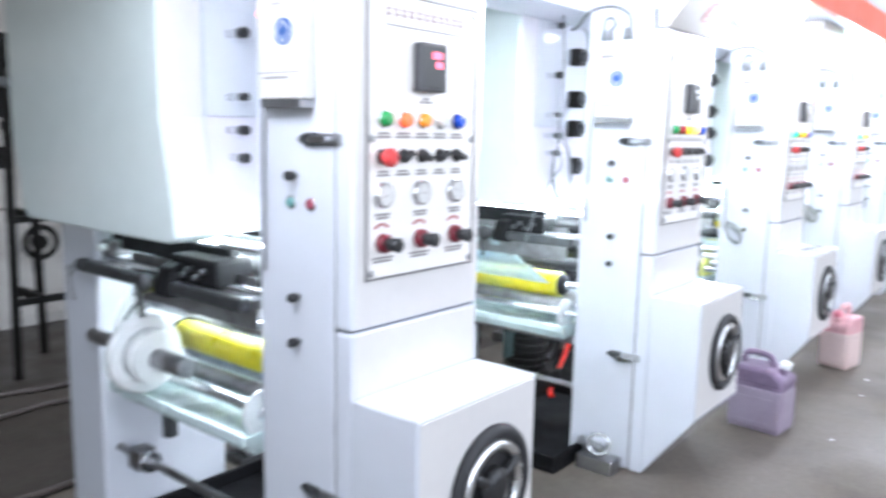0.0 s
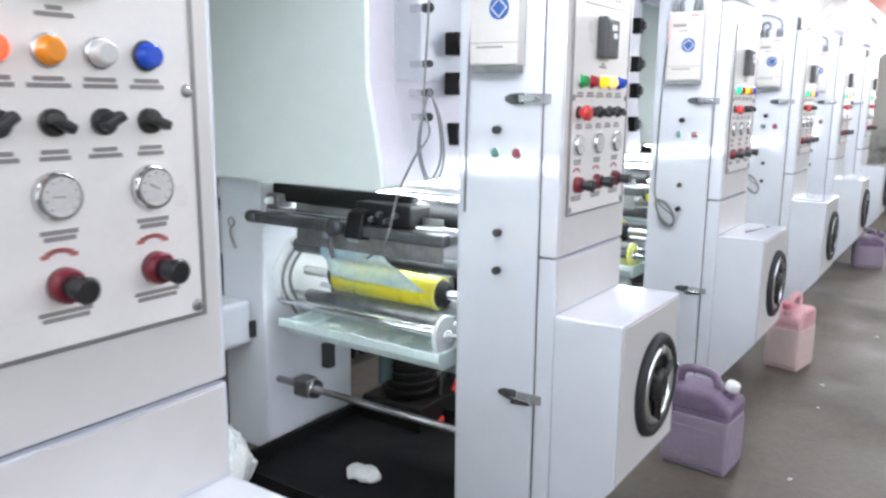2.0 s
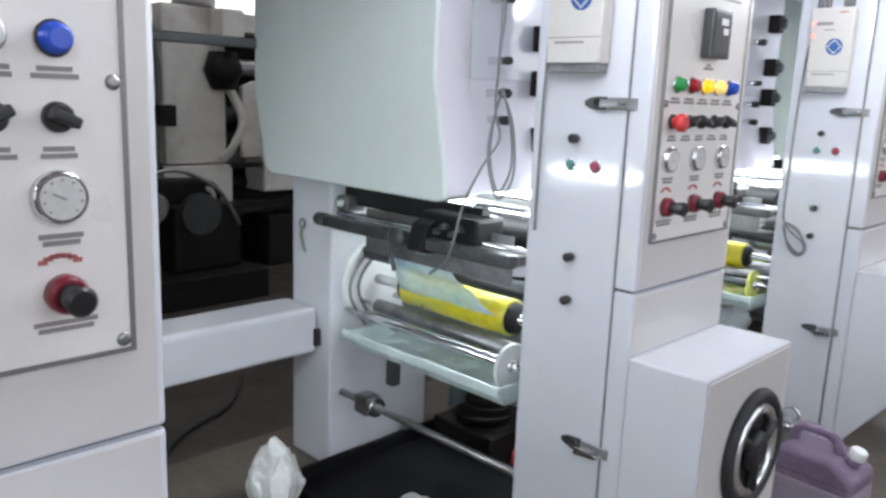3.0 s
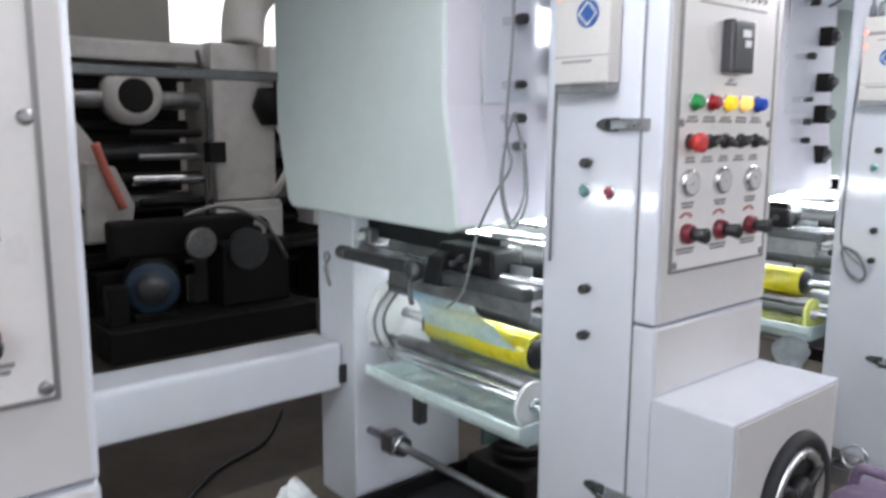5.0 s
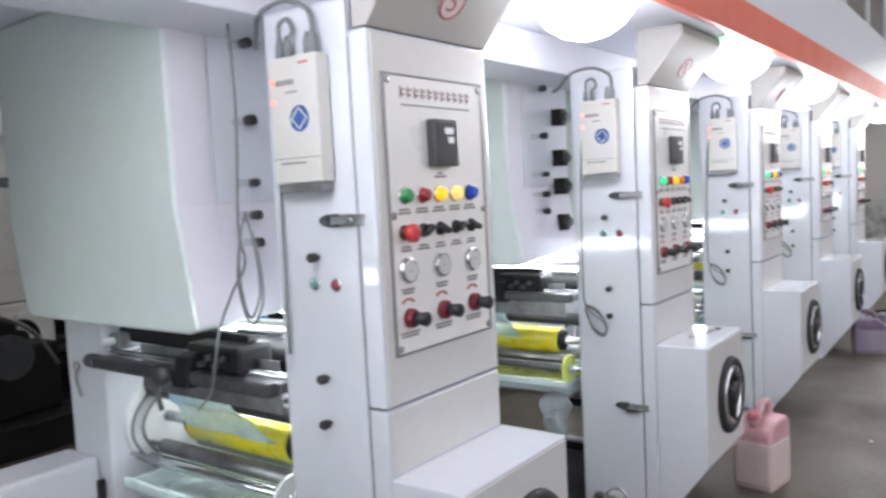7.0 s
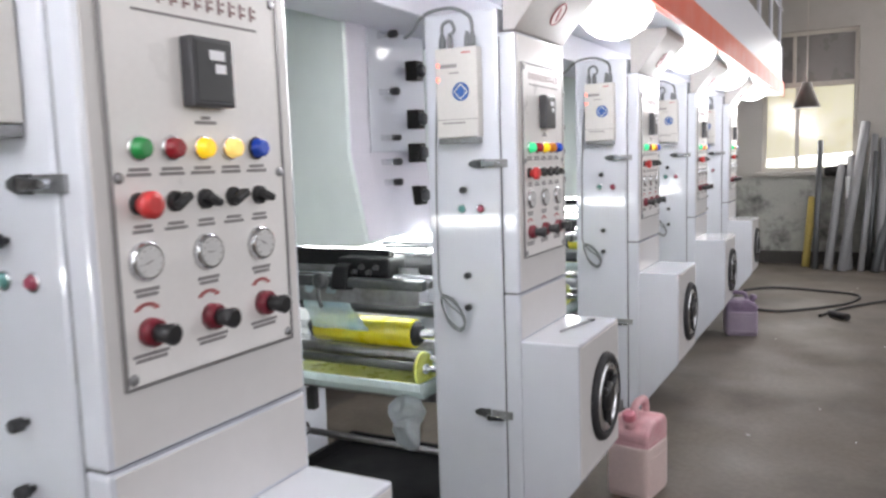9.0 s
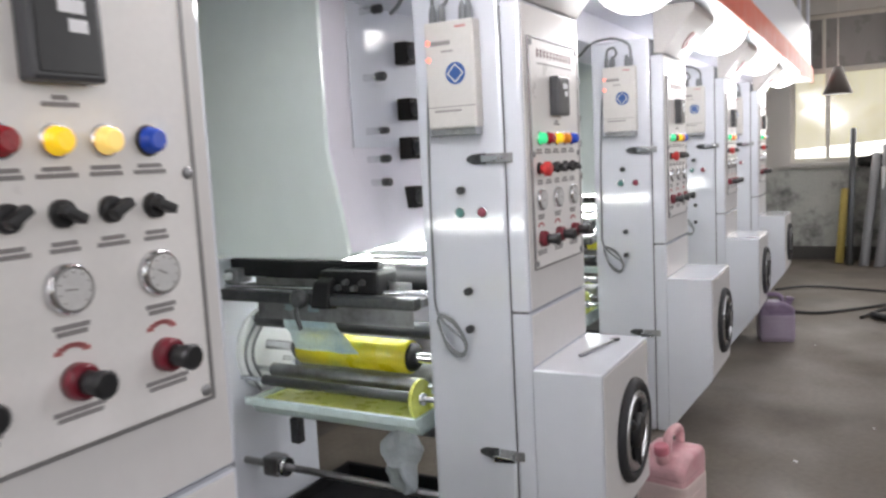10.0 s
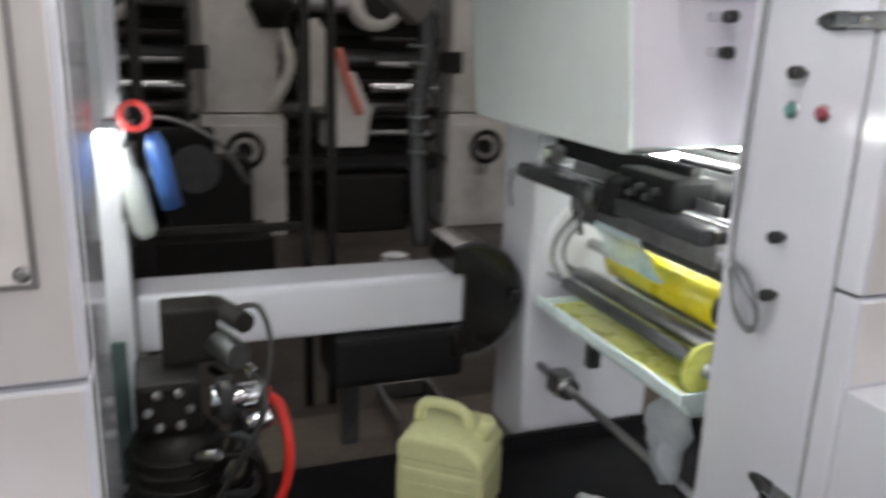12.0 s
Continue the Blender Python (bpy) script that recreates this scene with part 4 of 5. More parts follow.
part("head_flange", lathe(B(), (0.20, -0.02, 1.72), (0.25, -0.02, 1.72), [(0, 0.11), (0.5, 0.11), (1, 0.07)], 20), DARKSTEEL, tr)
part("hand_crank", tube(B(), [(0.19, 0.0, 1.16), (0.27, 0.0, 1.16), (0.28, 0.05, 1.10), (0.28, 0.10, 1.0)], 0.02), REARDARK, tr)
part("crank_hub", lathe(B(), (0.17, 0.0, 1.16), (0.24, 0.0, 1.16), [(0, 0.07), (0.7, 0.07), (1, 0.05)], 16), DARKSTEEL, tr)

# brown hoses trailing over the floor past the first unit
for pts in ([(-4.1, 1.3, 0.016), (-4.03, 1.77, 0.016), (-3.96, 2.12, 0.016), (-4.15, 2.6, 0.016)], [(-3.6, 1.2, 0.016), (-3.69, 1.64, 0.016), (-3.70, 1.97, 0.016), (-3.5, 2.4, 0.016)], [(-2.74, 1.1, 0.016), (-2.72, 1.41, 0.016), (-2.75, 1.62, 0.016), (-2.9, 2.0, 0.016)]):
    hs = thing("floor_hose", (pts[0][0], pts[0][1], 0), "brown rubber hose trailing over the dark floor", "hose", "floor hoses")
    part("hose", tube(B(), [(p[0] - pts[0][0], p[1] - pts[0][1], p[2]) for p in pts], 0.016), BROWNBOX, hs)

# first unit: bare core shaft and white disc in front of the print cylinder
ds = thing("core_disc", (0.19, CY, 0.735), "white flange disc with grey core shaft", "flange")
part("disc", lathe(B(), (-2.15, -0.02, 0), (-2.12, -0.02, 0), [(0, 0.13), (0.5, 0.13), (1, 0.12)], 32), WHITEPLASTIC, ds)
part("inner_disc", lathe(B(), (-2.12, -0.02, 0), (-2.06, -0.02, 0), [(0, 0.09), (1, 0.085)], 28), WHITEPLASTIC, ds)
part("core_shaft", cyl(B(), (-2.06, -0.02, 0), (-1.90, -0.02, 0), 0.032, 20), STEEL, ds)
part("axle", cyl(B(), (-2.478, -0.02, 0), (-2.15, -0.02, 0), 0.025, 16), STEEL, ds)


# ---- loose things in the aisle and between the units ----
def jerrycan(name, x, y, z, rz, w, d, h, body, top, capm, label, group=""):
    """A moulded can: rounded body, sloping shoulder with a hollow handle along it, cap on the front corner."""
    c = thing(name, (x, y, z), label, "jerrycan", group)
    c.rotation_euler = (0, 0, rz)
    part("foot", box(B(), -w / 2 + 0.008, w / 2 - 0.008, -d / 2 + 0.008, d / 2 - 0.008, 0, 0.012, 0.004, 1), body, c)
    part("lower_body", box(B(), -w / 2, w / 2, -d / 2, d / 2, 0.008, h * 0.60, 0.026, 4), body, c)
    part("waist", box(B(), -w / 2 + 0.004, w / 2 - 0.004, -d / 2 + 0.004, d / 2 - 0.004, h * 0.54, h * 0.66, 0.016, 3), top, c)
    part("shoulder", prism(B(), [(-w / 2, h * 0.60), (w / 2, h * 0.60), (w / 2, h * 0.72), (w * 0.22, h * 0.84), (-w * 0.40, h * 0.84), (-w / 2, h * 0.76)], "y", -d / 2 + 0.002, d / 2 - 0.002, 0.020), top, c)
    part("handle", tube(B(), [(-w * 0.38, 0, h * 0.80), (-w * 0.36, 0, h * 0.93), (-w * 0.26, 0, h * 0.985), (0, 0, h * 0.985), (w * 0.14, 0, h * 0.94), (w * 0.19, 0, h * 0.82)], 0.017, 10), top, c)
    neck = part("neck", lathe(B(), (w * 0.33, 0, h * 0.76), (w * 0.385, 0, h * 0.86), [(0, 0.026), (0.6, 0.023), (1, 0.022)], 16), top, c)
    part("cap", lathe(B(), (w * 0.38, 0, h * 0.85), (w * 0.415, 0, h * 0.935), [(0, 0.026), (0.15, 0.028), (0.85, 0.027), (1, 0.022)], 18), capm, neck)
    for q in (-d / 2 - 0.0015, d / 2 - 0.0015):
        part("panel_rib", box(B(), -w * 0.36, w * 0.36, q, q + 0.003, h * 0.12, h * 0.135, 0.001, 1), body, c)
        part("panel_rib", box(B(), -w * 0.36, w * 0.36, q, q + 0.003, h * 0.44, h * 0.455, 0.001, 1), body, c)
    return c


jerrycan("jerrycan", -0.81, 4.16, 0, -0.08, 0.27, 0.20, 0.385, LILAC, PURPLE, WHITEPLASTIC, "lilac translucent jerrycan with purple-stained top and white cap", "jerrycans")
jerrycan("jerrycan", -0.765, 5.64, 0, -1.75, 0.22, 0.19, 0.40, PINKPALE, PINKTOP, PINK, "pale plastic jerrycan stained pink at the top", "jerrycans")
jerrycan("jerrycan", -0.74, 8.88, 0, 0.25, 0.24, 0.19, 0.34, LILAC, PURPLE, PURPLE, "lilac translucent jerrycan with purple-stained top", "jerrycans")
jerrycan("jerrycan", -1.94, 4.55, 0.008, 0.9, 0.26, 0.23, 0.37, DRUMM, DRUMM, DRUMM, "pale yellow-green plastic jerrycan on the black mat", "jerrycans")

pen = thing("steel_rod", (-0.905, CY + 2 * PITCH + 0.30, 0.797), "thin grey steel tool lying on the box", "tool")
part("rod", cyl(B(), (-0.022, -0.125, 0.005), (0.022, 0.105, 0.005), 0.005, 10), STEEL, pen)
part("tip", cyl(B(), (0.016, 0.095, 0.006), (0.034, 0.12, 0.006), 0.006, 10), DARKSTEEL, pen)

# black rounded belt guard round the end of the third unit's beam
ed = thing("belt_guard", (0, CY + 2 * PITCH, 0.0), "glossy black rounded belt guard over the end of the white beam", "belt guard")
arc = [(-0.195 + 0.185 * math.cos(a), 0.545 + 0.195 * math.sin(a)) for a in [math.pi / 2 + 0.35 - k * (math.pi + 0.35) / 14 for k in range(15)]]
part("rounded_guard", prism(B(), arc + [(-0.26, 0.35), (-0.26, 0.45), (-0.215, 0.452), (-0.215, 0.637), (-0.26, 0.64)], "x", -2.585, -2.325, 0.004), GUARD, ed)
part("guard_box", box(B(), -2.58, -2.33, -0.66, -0.205, 0.27, 0.452, 0.03, 3), OXIDE, ed)
part("guard_rim", tube(B(), [(-2.322, y, z) for y, z in arc], 0.007, 8, 2), DARKSTEEL, ed)
part("clamp", box(B(), -2.322, -2.29, -0.05, -0.022, 0.54, 0.57, 0.005), BLACK, ed)
part("leg", box(B(), -2.52, -2.46, -0.60, -0.54, 0, 0.272, 0.004), DARKSTEEL, ed)

# flat black sheet filling the floor of the second gap
solid("black_mat", box(B(), -2.34, -1.30, 3.76, 4.68, 0.0, 0.008, 0.003, 1), PANBLACK, "black mat on the floor between the units", "mat")

cb = thing("floor_bracket", (-2.62, 4.66, 0), "dull grey steel channel bracket under the belt guard", "bracket")
part("side_plate", box(B(), -0.16, 0.16, -0.11, -0.095, 0.0, 0.065, 0.003), STEEL, cb)
part("side_plate", box(B(), -0.16, 0.16, 0.095, 0.11, 0.0, 0.065, 0.003), STEEL, cb)
part("end_plate", box(B(), -0.16, -0.145, -0.094, 0.094, 0.0, 0.065, 0.003), STEEL, cb)

# dark post frame on the drive side of the second gap
df = thing("post_frame", (-2.8, 0, 0), "dark square-tube frame with two posts beside the beam", "frame")
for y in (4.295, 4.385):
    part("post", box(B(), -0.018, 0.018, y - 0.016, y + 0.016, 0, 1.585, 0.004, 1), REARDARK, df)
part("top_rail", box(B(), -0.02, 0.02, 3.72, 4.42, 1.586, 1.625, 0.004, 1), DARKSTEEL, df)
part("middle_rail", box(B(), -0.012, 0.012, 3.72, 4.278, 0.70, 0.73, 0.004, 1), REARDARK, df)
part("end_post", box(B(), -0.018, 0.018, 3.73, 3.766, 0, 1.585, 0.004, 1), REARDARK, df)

# steel couplings on the floor by the first gap
fx = thing("hose_coupling", (-2.42, 2.17, 0), "steel hose couplings with a small clamp on the floor", "coupling")
part("coupling", cyl(B(), (-0.05, -0.06, 0.06), (0.06, 0.05, 0.06), 0.034, 16), STEEL, fx)
part("collar", cyl(B(), (0.03, 0.02, 0.06), (0.055, 0.045, 0.06), 0.048, 16), CHROME, fx)
part("clamp", ring(B(), (-0.02, -0.03, 0.10), (0.6, -0.6, 0.3), 0.045, 0.009, 20, 8), CHROME, fx)
part("block", box(B(), -0.09, 0.08, -0.09, 0.07, 0.0, 0.04, 0.006), DARKSTEEL, fx)
part("spigot", cyl(B(), (0.05, -0.04, 0.04), (0.05, -0.04, 0.15), 0.018, 12), STEEL, fx)

# ink pump with bottle and red hose behind the second column
pm = thing("ink_pump", (-2.02, 3.80, 0.008), "green-grey ink pump on a dark stand behind the column", "pump")
part("stand", box(B(), -0.16, 0.16, -0.14, 0.14, 0, 0.12, 0.008), REARDARK, pm)
part("motor", lathe(B(), (0, 0, 0.12), (0, 0, 0.40), [(0, 0.10), (0.1, 0.115), (0.8, 0.115), (1, 0.07)], 24), REARDARK, pm)
for k in range(5):
    part("cooling_fin", ring(B(), (0, 0, 0.16 + 0.04 * k), (0, 0, 1), 0.118, 0.008, 24, 6), REARDARK, pm)
part("gear_head", box(B(), -0.11, 0.10, -0.09, 0.07, 0.40, 0.54, 0.02), REARDARK, pm)
for k in range(6):
    a = k * 1.05
    part("head_bolt", lathe(B(), (0.10, -0.01 + 0.05 * math.cos(a), 0.47 + 0.05 * math.sin(a)), (0.118, -0.01 + 0.05 * math.cos(a), 0.47 + 0.05 * math.sin(a)), [(0, 0.011), (0.7, 0.011), (1, 0.007)], 8), STEEL, pm)
part("regulator_bowl", lathe(B(), (0.06, 0.13, 0.52), (0.06, 0.13, 0.40), [(0, 0.022), (0.2, 0.03), (0.8, 0.03), (1, 0.018)], 14), DARKSTEEL, pm)
part("air_fitting", cyl(B(), (0.02, 0.16, 0.55), (0.10, 0.20, 0.54), 0.014, 10), CHROME, pm)
part("air_fitting", cyl(B(), (0.12, 0.05, 0.34), (0.16, 0.10, 0.36), 0.016, 10), STEEL, pm)
part("air_line", tube(B(), [(0.10, 0.20, 0.54), (0.15, 0.22, 0.50), (0.16, 0.18, 0.38), (0.12, 0.10, 0.22), (0.13, 0.04, 0.06)], 0.009), DARKCABLE, pm)
part("air_line", tube(B(), [(0.0, 0.15, 0.68), (0.05, 0.22, 0.70), (0.12, 0.24, 0.60), (0.14, 0.20, 0.46)], 0.008), DARKCABLE, pm)
part("guard_plate", box(B(), -0.02, 0.0, -0.20, -0.10, 0.22, 0.62, 0.006), TEALPUMP, pm)
for k in range(5):
    part("pipe", tube(B(), [(-0.06 + 0.03 * k, 0.10, 0.50 - 0.05 * k), (0.02 + 0.02 * k, 0.16 + 0.01 * k, 0.46 - 0.04 * k), (0.06, 0.13 + 0.02 * k, 0.30 - 0.04 * k), (0.0, 0.05, 0.18)], 0.012, 8), (REARDARK, DARKSTEEL)[k % 2], pm)
part("air_cylinder", cyl(B(), (-0.05, 0.10, 0.60), (0.12, 0.16, 0.60), 0.035, 16), DARKSTEEL, pm)
part("air_cylinder", cyl(B(), (-0.05, 0.12, 0.68), (0.10, 0.18, 0.68), 0.028, 16), REARDARK, pm)
part("mount", box(B(), -0.09, 0.02, -0.02, 0.12, 0.55, 0.70, 0.01), REARDARK, pm)
part("union", cyl(B(), (0.10, 0.18, 0.40), (0.10, 0.24, 0.42), 0.026, 12), CHROME, pm)
part("outlet", cyl(B(), (0.05, 0.09, 0.46), (0.05, 0.22, 0.46), 0.035, 16), CHROME, pm)
rh = thing("red_hose", (-2.02, 3.80, 0.008), "bright red rubber hose hanging from the pump", "hose")
part("hose", tube(B(), [(0.05, 0.21, 0.46), (0.08, 0.26, 0.44), (0.12, 0.28, 0.33), (0.12, 0.26, 0.20), (0.11, 0.18, 0.08), (0.14, 0.06, 0.03), (0.22, -0.06, 0.016)], 0.014), REDHOSE, rh)
part("hose_collar", cyl(B(), (0.05, 0.19, 0.46), (0.06, 0.24, 0.455), 0.026, 14), REDHOSE, rh)
bt = thing("hanging_bottle", (-2.27, 3.66, 0.83), "clear and blue bottle hung on the drive frame", "bottle")
part("bottle", lathe(B(), (0.06, 0.10, 0.02), (0.10, 0.06, 0.26), [(0, 0.022), (0.1, 0.032), (0.7, 0.032), (0.85, 0.016), (1, 0.012)], 18), material("clear_bottle_plastic", (0.42, 0.46, 0.46), 0.15, coat=0.5), bt)
part("blue_sleeve", lathe(B(), (0.07, 0.17, 0.10), (0.09, 0.13, 0.30), [(0, 0.028), (0.8, 0.028), (1, 0.015)], 16), BLUELOGO, bt)
part("red_valve", ring(B(), (0.06, 0.09, 0.34), (1, 0.3, 0.3), 0.035, 0.010, 18, 8), ESTOP, bt)
part("hanger", tube(B(), [(0.0, 0.05, 0.05), (0.05, 0.05, 0.12), (0.06, 0.07, 0.36), (0.0, 0.06, 0.40)], 0.008), DARKSTEEL, bt)

# cables on the floor by the end of the row
fc = thing("floor_cable", (0, 0, 0), "black cable lying in loops on the concrete floor", "cable")
part("cable", tube(B(), [(-0.95, 10.9, 0.012), (-0.7, 11.15, 0.012), (-0.3, 11.1, 0.012), (0.1, 10.9, 0.012), (0.0, 10.4, 0.012), (-0.35, 10.0, 0.012), (-0.55, 9.85, 0.012), (-0.75, 9.9, 0.012)], 0.012), DARKCABLE, fc)
part("cable", tube(B(), [(-0.2, 9.75, 0.012), (0.0, 10.2, 0.012), (0.5, 10.8, 0.012), (1.3, 11.0, 0.012)], 0.012), DARKCABLE, fc)
part("plug", cyl(B(), (-0.12, 9.80, 0.03), (0.02, 9.66, 0.03), 0.03, 14), BLACK, fc)

# core tubes leaning on the far wall
for k in range(16):
    x = -0.30 + 0.115 * k + 0.03 * ((k * 7) % 3)
    hgt = (1.55, 1.25, 1.75, 1.35, 1.6, 1.15)[k % 6]
    y = Y1 - 0.30 - 0.05 * (k % 3)
    solid("core_tube", cyl(B(), (x - 0.06, y - 0.18, 0.0), (x + 0.10 * ((k % 3) - 0.4), Y1 - 0.075, hgt), 0.05 if k % 4 else 0.035, 16), TUBESM if k % 5 else DARKSTEEL, "silver-grey core tube leaning on the end wall", "tube", "", "core tubes")
solid("leaning_pipe", cyl(B(), (-0.47, Y1 - 0.32, 0.0), (-0.42, Y1 - 0.06, 0.85), 0.045, 14), YELLOWPIPE, "dull yellow pipe leaning on the end wall", "pipe")
pd = thing("pendant_lamp", (-0.50, Y1 - 0.25, 1.95), "dark hanging lamp shade on a long cord before the window", "lamp")
part("shade", lathe(B(), (0, 0, 0.31), (0, 0, 0), [(0, 0.05), (0.3, 0.08), (1, 0.16)], 24), BROWNBOX, pd)
part("cord", cyl(B(), (0, 0, 0.30), (0, 0, ROOF - 1.95), 0.006, 8), FRAMEM, pd)

for k in range(9):
    x = 0.02 + 0.19 * k
    solid("core_tube", cyl(B(), (x, Y1 - 0.42, 0.0), (x + 0.05 * ((k * 5) % 3 - 1), Y1 - 0.19, (1.1, 1.4, 0.95)[k % 3]), 0.028, 14), (WHITEPLASTIC, DARKSTEEL, TUBESM)[k % 3], "thin core tube leaning before the stacked tubes", "tube", "", "core tubes")
ledge = thing("window_clutter", (-0.12, Y1 - 0.07, 1.17), "dark rag slumped over the window ledge", "rag")
lg = B()
bmesh.ops.create_icosphere(lg, subdivisions=3, radius=0.1, matrix=Matrix.Diagonal((1.9, 0.55, 0.8, 1)))
for v in lg.verts:
    v.co += noise.noise_vector(v.co * 14) * 0.03
part("cloth", lg, REARDARK, ledge)

# ---- the older press behind ----
RX, RY = -5.5, 4.1


def rear_column(k):
    c = thing("old_press_column", (RX, RY + k * PITCH, 0), "old grimy white press column with cupboard doors", "press column", "old press columns")
    part("body", box(B(), -0.55, 0.0, 0, 0.50, 0.86, 2.02, 0.02), REARWHITE, c)
    part("cupboard", box(B(), -0.58, 0.03, -0.03, 0.53, 0.0, 0.85, 0.012), REARWHITE, c)
    for a in (0.0, 0.255):
        d = part("door", box(B(), 0.03, 0.045, a, a + 0.245, 0.08, 0.78, 0.004), REARWHITE, c)
        part("handle", cyl(B(), (0.05, a + (0.22 if a == 0 else 0.025), 0.40), (0.05, a + (0.22 if a == 0 else 0.025), 0.50), 0.008, 8), STEEL, d)
    part("duct_arm", tube(B(), [(-0.1, 0.30, 2.02), (-0.1, 0.36, 2.35), (0.0, 0.62, 2.6), (0.0, 1.0, 2.62)], 0.16, 14), REARWHITE, c)
    part("motor_bracket", box(B(), 0.0, 0.22, 0.36, 0.54, 1.75, 2.0, 0.015), REARWHITE, c)
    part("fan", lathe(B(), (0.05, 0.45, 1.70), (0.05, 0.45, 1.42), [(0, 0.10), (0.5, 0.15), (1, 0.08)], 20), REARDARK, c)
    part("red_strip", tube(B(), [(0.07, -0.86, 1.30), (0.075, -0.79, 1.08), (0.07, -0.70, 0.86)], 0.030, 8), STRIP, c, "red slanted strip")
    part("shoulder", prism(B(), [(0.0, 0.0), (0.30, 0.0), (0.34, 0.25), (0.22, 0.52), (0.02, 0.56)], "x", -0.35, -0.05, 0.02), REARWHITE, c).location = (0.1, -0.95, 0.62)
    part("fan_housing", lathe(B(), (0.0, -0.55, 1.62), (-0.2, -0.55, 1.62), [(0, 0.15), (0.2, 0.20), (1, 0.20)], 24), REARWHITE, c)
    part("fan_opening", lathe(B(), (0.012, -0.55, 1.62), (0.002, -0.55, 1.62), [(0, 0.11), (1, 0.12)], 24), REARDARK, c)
    part("cross_duct", box(B(), -0.35, -0.10, -1.2, 0.0, 1.86, 2.0, 0.02), REARWHITE, c)
    for k2 in range(5):
        part("small_roller", cyl(B(), (0.04, -0.62 + 0.05 * (k2 % 2), 0.72 + 0.16 * k2), (0.04, -0.12, 0.72 + 0.16 * k2), 0.022 + 0.008 * (k2 % 3), 10), (STEEL, REARDARK, CHROME)[k2 % 3], c)
    part("pipe", tube(B(), [(0.06, -0.08, 0.2), (0.07, -0.10, 0.9), (0.05, -0.06, 1.5), (0.04, -0.12, 1.95)], 0.018, 8), DARKSTEEL, c)
    part("valve_block", box(B(), 0.03, 0.14, -0.10, 0.03, 1.15, 1.30, 0.01), REARDARK, c)
    part("hose", tube(B(), [(0.03, 0.50, 1.45), (0.16, 0.55, 1.2), (0.14, 0.48, 1.0), (0.04, 0.44, 0.9)], 0.035), REARWHITE, c)
    part("hand_wheel", ring(B(), (0.12, 0.25, 0.62), (1, 0, 0), 0.11, 0.02, 24, 8), REARDARK, c)
    part("wheel_axle", cyl(B(), (0.03, 0.25, 0.62), (0.13, 0.25, 0.62), 0.05, 12), REARDARK, c)


def rear_rollers(k):
    y0 = RY + k * PITCH + 0.54
    g = thing("old_roller_stack", (RX, y0, 0), "dark roller stack of the old press", "roller stack", "old roller stacks")
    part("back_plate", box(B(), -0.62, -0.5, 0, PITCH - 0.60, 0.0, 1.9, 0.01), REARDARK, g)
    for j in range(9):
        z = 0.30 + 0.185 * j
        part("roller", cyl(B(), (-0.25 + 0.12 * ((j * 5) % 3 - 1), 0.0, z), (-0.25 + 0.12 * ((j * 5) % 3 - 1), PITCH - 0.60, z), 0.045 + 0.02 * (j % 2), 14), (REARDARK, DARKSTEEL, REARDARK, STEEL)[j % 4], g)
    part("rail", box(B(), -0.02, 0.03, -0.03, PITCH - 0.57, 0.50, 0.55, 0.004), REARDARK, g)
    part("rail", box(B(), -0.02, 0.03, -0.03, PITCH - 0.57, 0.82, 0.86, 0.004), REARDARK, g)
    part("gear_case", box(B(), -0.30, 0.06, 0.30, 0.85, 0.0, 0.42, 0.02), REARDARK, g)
    part("bracket_plate", prism(B(), [(0.10, 0.9), (0.34, 0.9), (0.40, 1.25), (0.22, 1.5), (0.10, 1.45)], "x", -0.05, 0.0, 0.01), REARWHITE, g)


for k in range(-3, 4):
    rear_column(k)
    rear_rollers(k)

# old drive motor on a skid between the two presses
mo = thing("drive_motor", (-4.89, 3.38, 0.10), "dark motor with blue end on a skid", "motor")
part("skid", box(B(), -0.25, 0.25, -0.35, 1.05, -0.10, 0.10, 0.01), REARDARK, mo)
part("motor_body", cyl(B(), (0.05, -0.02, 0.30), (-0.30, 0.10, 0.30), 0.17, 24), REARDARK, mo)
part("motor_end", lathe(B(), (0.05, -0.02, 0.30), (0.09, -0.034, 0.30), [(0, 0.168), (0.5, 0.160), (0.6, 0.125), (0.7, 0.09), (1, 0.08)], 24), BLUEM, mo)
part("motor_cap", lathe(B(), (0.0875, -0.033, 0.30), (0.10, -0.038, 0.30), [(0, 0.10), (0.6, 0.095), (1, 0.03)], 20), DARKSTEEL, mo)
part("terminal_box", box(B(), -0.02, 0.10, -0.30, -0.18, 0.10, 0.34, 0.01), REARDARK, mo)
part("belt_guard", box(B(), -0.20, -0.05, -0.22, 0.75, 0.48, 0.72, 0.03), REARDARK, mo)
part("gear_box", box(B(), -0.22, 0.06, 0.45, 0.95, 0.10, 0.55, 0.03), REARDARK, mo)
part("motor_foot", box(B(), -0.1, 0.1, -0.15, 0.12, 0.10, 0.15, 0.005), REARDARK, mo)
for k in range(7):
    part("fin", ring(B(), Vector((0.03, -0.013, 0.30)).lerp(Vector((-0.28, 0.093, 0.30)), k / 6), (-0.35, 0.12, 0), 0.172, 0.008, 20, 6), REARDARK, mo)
part("chain_wheel", lathe(B(), (0.06, 0.30, 0.56), (0.10, 0.30, 0.56), [(0, 0.10), (0.5, 0.11), (1, 0.09)], 20), STEEL, mo)
part("oil_pipe", tube(B(), [(0.08, 0.2, 0.75), (0.10, 0.45, 0.80), (0.09, 0.75, 0.66), (0.08, 0.92, 0.4)], 0.014, 8), STEEL, mo)
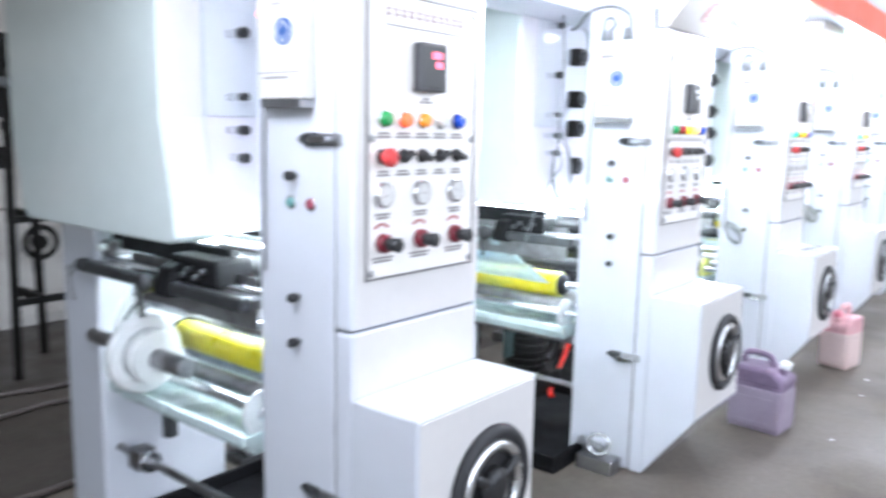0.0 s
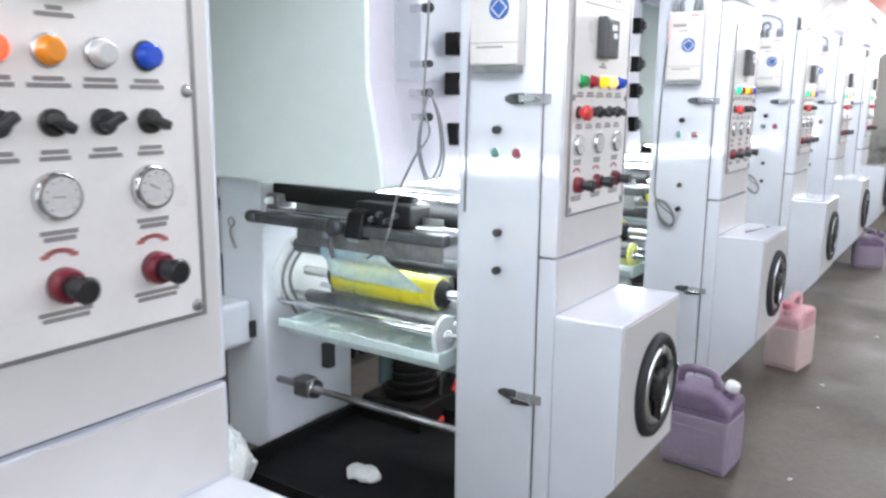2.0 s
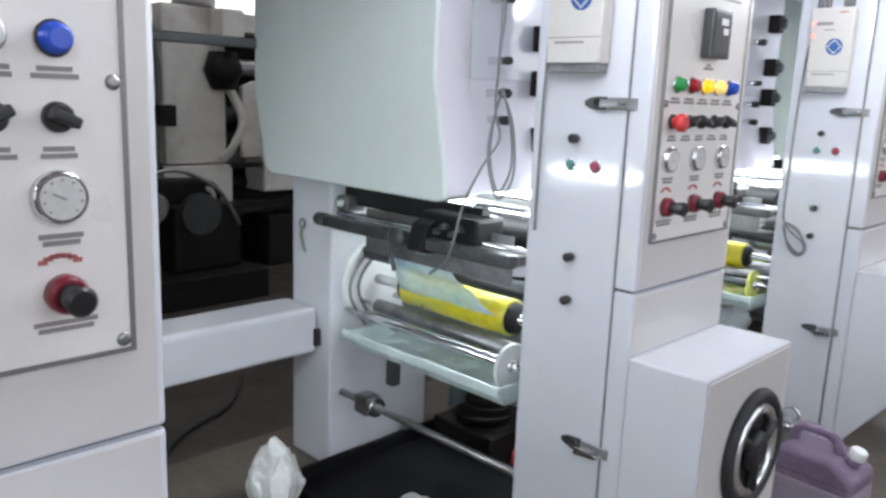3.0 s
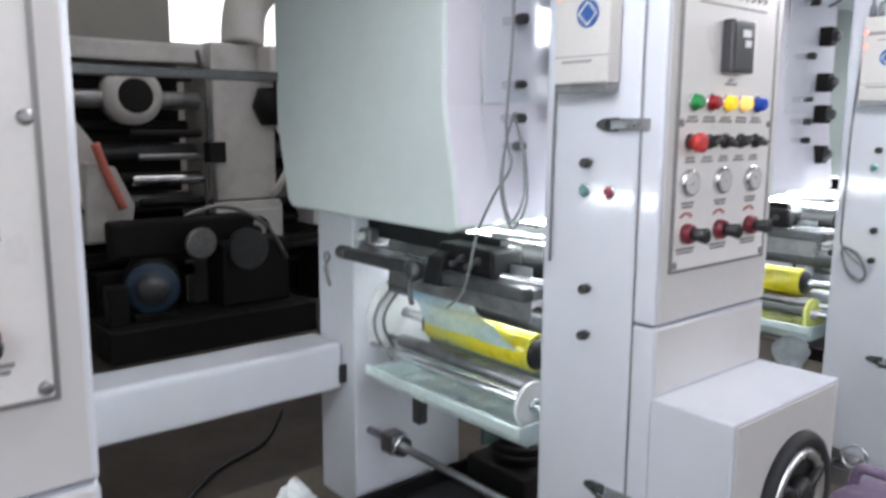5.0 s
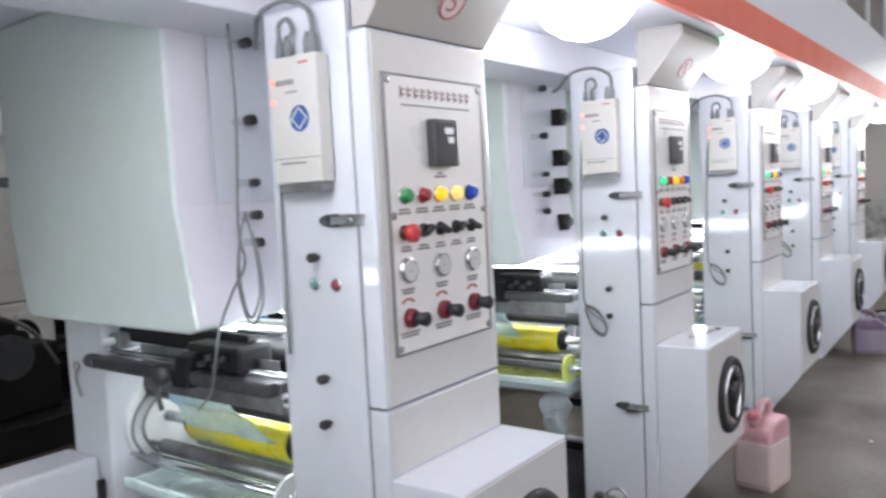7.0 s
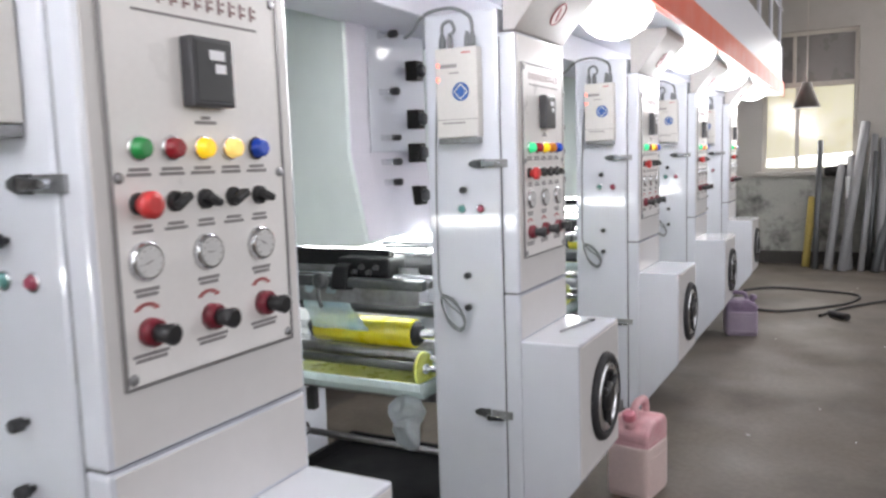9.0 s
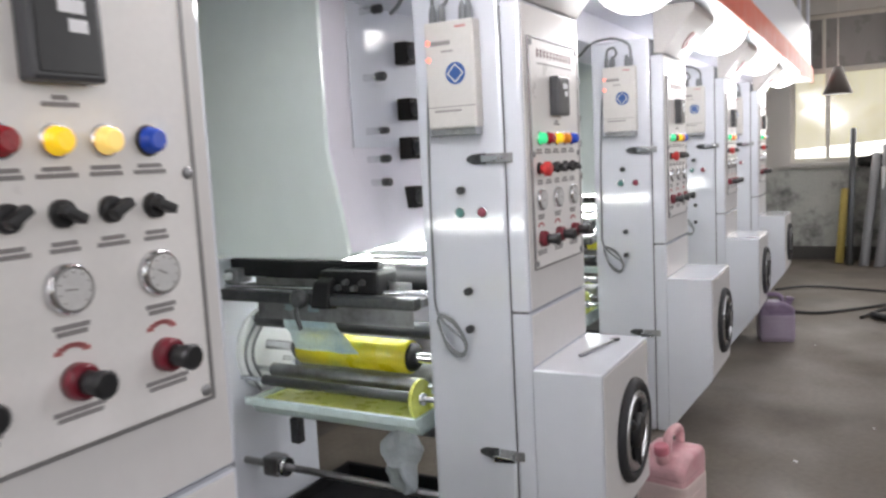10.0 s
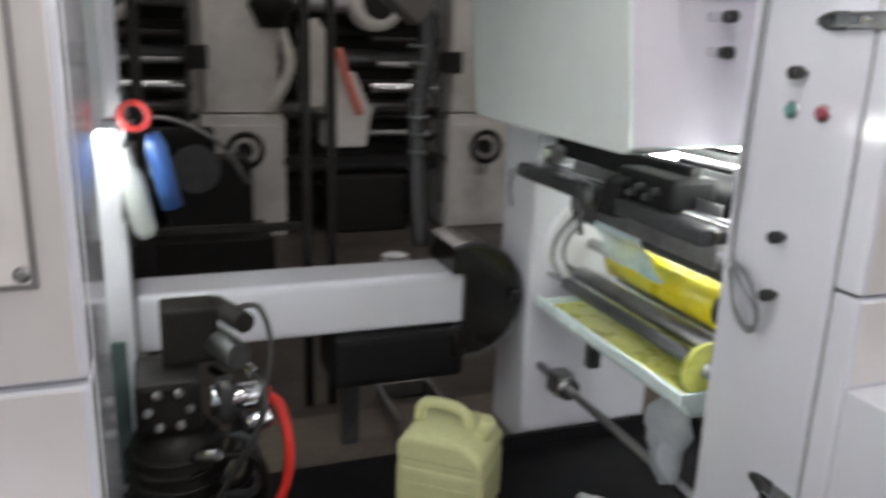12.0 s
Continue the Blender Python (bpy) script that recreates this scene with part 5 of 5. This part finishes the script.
part("pulley", lathe(B(), (0.06, 0.62, 0.50), (0.12, 0.62, 0.50), [(0, 0.14), (0.3, 0.12), (0.7, 0.12), (1, 0.14)], 24), DARKSTEEL, mo)

# dark rail, I-beam and sloping duct over the gaps
br = solid("dark_rail", box(B(), -2.62, -2.58, CY - PITCH + CW + 0.1, CY + PITCH, 1.585, 1.62, 0.004), DARKSTEEL, "dark steel rail between two drive-side frames", "rail")
ib = B()
prism(ib, [(-2.75, 1.96), (-2.61, 1.96), (-2.61, 1.975), (-2.672, 1.98), (-2.672, 2.09), (-2.61, 2.095), (-2.61, 2.11), (-2.75, 2.11), (-2.75, 2.095), (-2.688, 2.09), (-2.688, 1.98), (-2.75, 1.975)], "y", -4.9, 13.1)
for k in range(16):
    box(ib, -2.67, -2.615, -3.6 + k * 1.03, -3.585 + k * 1.03, 1.976, 2.094)
solid("overhead_beam", ib, STEEL, "dull grey steel I-beam above the drive-side frames", "beam", "structure")
sd = thing("sloping_duct", (0, 2 * PITCH, 0), "dark sloping metal duct between two drive-side frames", "duct")
slope = box(B(), -0.06, 0.06, 0, 0.95, -0.055, 0.055, 0.01)
slope.transform(Matrix.Translation((-2.62, 0.42, 2.06)) @ Matrix.Rotation(-0.675, 4, "X"))
part("duct", slope, BROWNBOX, sd)
flange = box(B(), -0.075, 0.075, 0.02, 0.90, 0.055, 0.07, 0.003)
flange.transform(Matrix.Translation((-2.62, 0.42, 2.06)) @ Matrix.Rotation(-0.675, 4, "X"))
part("duct_cover", flange, DARKSTEEL, sd)
part("drop_hose", tube(B(), [(-2.62, -0.62 + 1.78, 1.50), (-2.62, -0.60 + 1.78, 1.36), (-2.63, -0.63 + 1.78, 1.15), (-2.64, -0.62 + 1.78, 0.92), (-2.64, -0.6 + 1.78, 0.66)], 0.032, 10), RUBBER, sd)
for k in range(7):
    part("hose_band", ring(B(), (-2.632, 1.155, 1.36 - 0.06 * k), (0, 0, 1), 0.034, 0.008, 14, 6), DARKSTEEL, sd)

# small flecks of paper and film on the aisle floor
rng = random.Random(4)
lit = B()
for k in range(34):
    x, y, r = rng.uniform(-0.6, 2.2), rng.uniform(2.5, 12.5), rng.uniform(0.004, 0.011)
    a = rng.uniform(0, 3)
    f = box(B(), -r, r, -r * 0.6, r * 0.6, 0.0, 0.003)
    f.transform(Matrix.Translation((x, y, 0.0005)) @ Matrix.Rotation(a, 4, "Z"))
    me = bpy.data.meshes.new("fleck")
    f.to_mesh(me)
    f.free()
    lit.from_mesh(me)
    bpy.data.meshes.remove(me)
solid("floor_litter", lit, DIAL, "small pale flecks of litter on the concrete floor", "litter", "stuff")
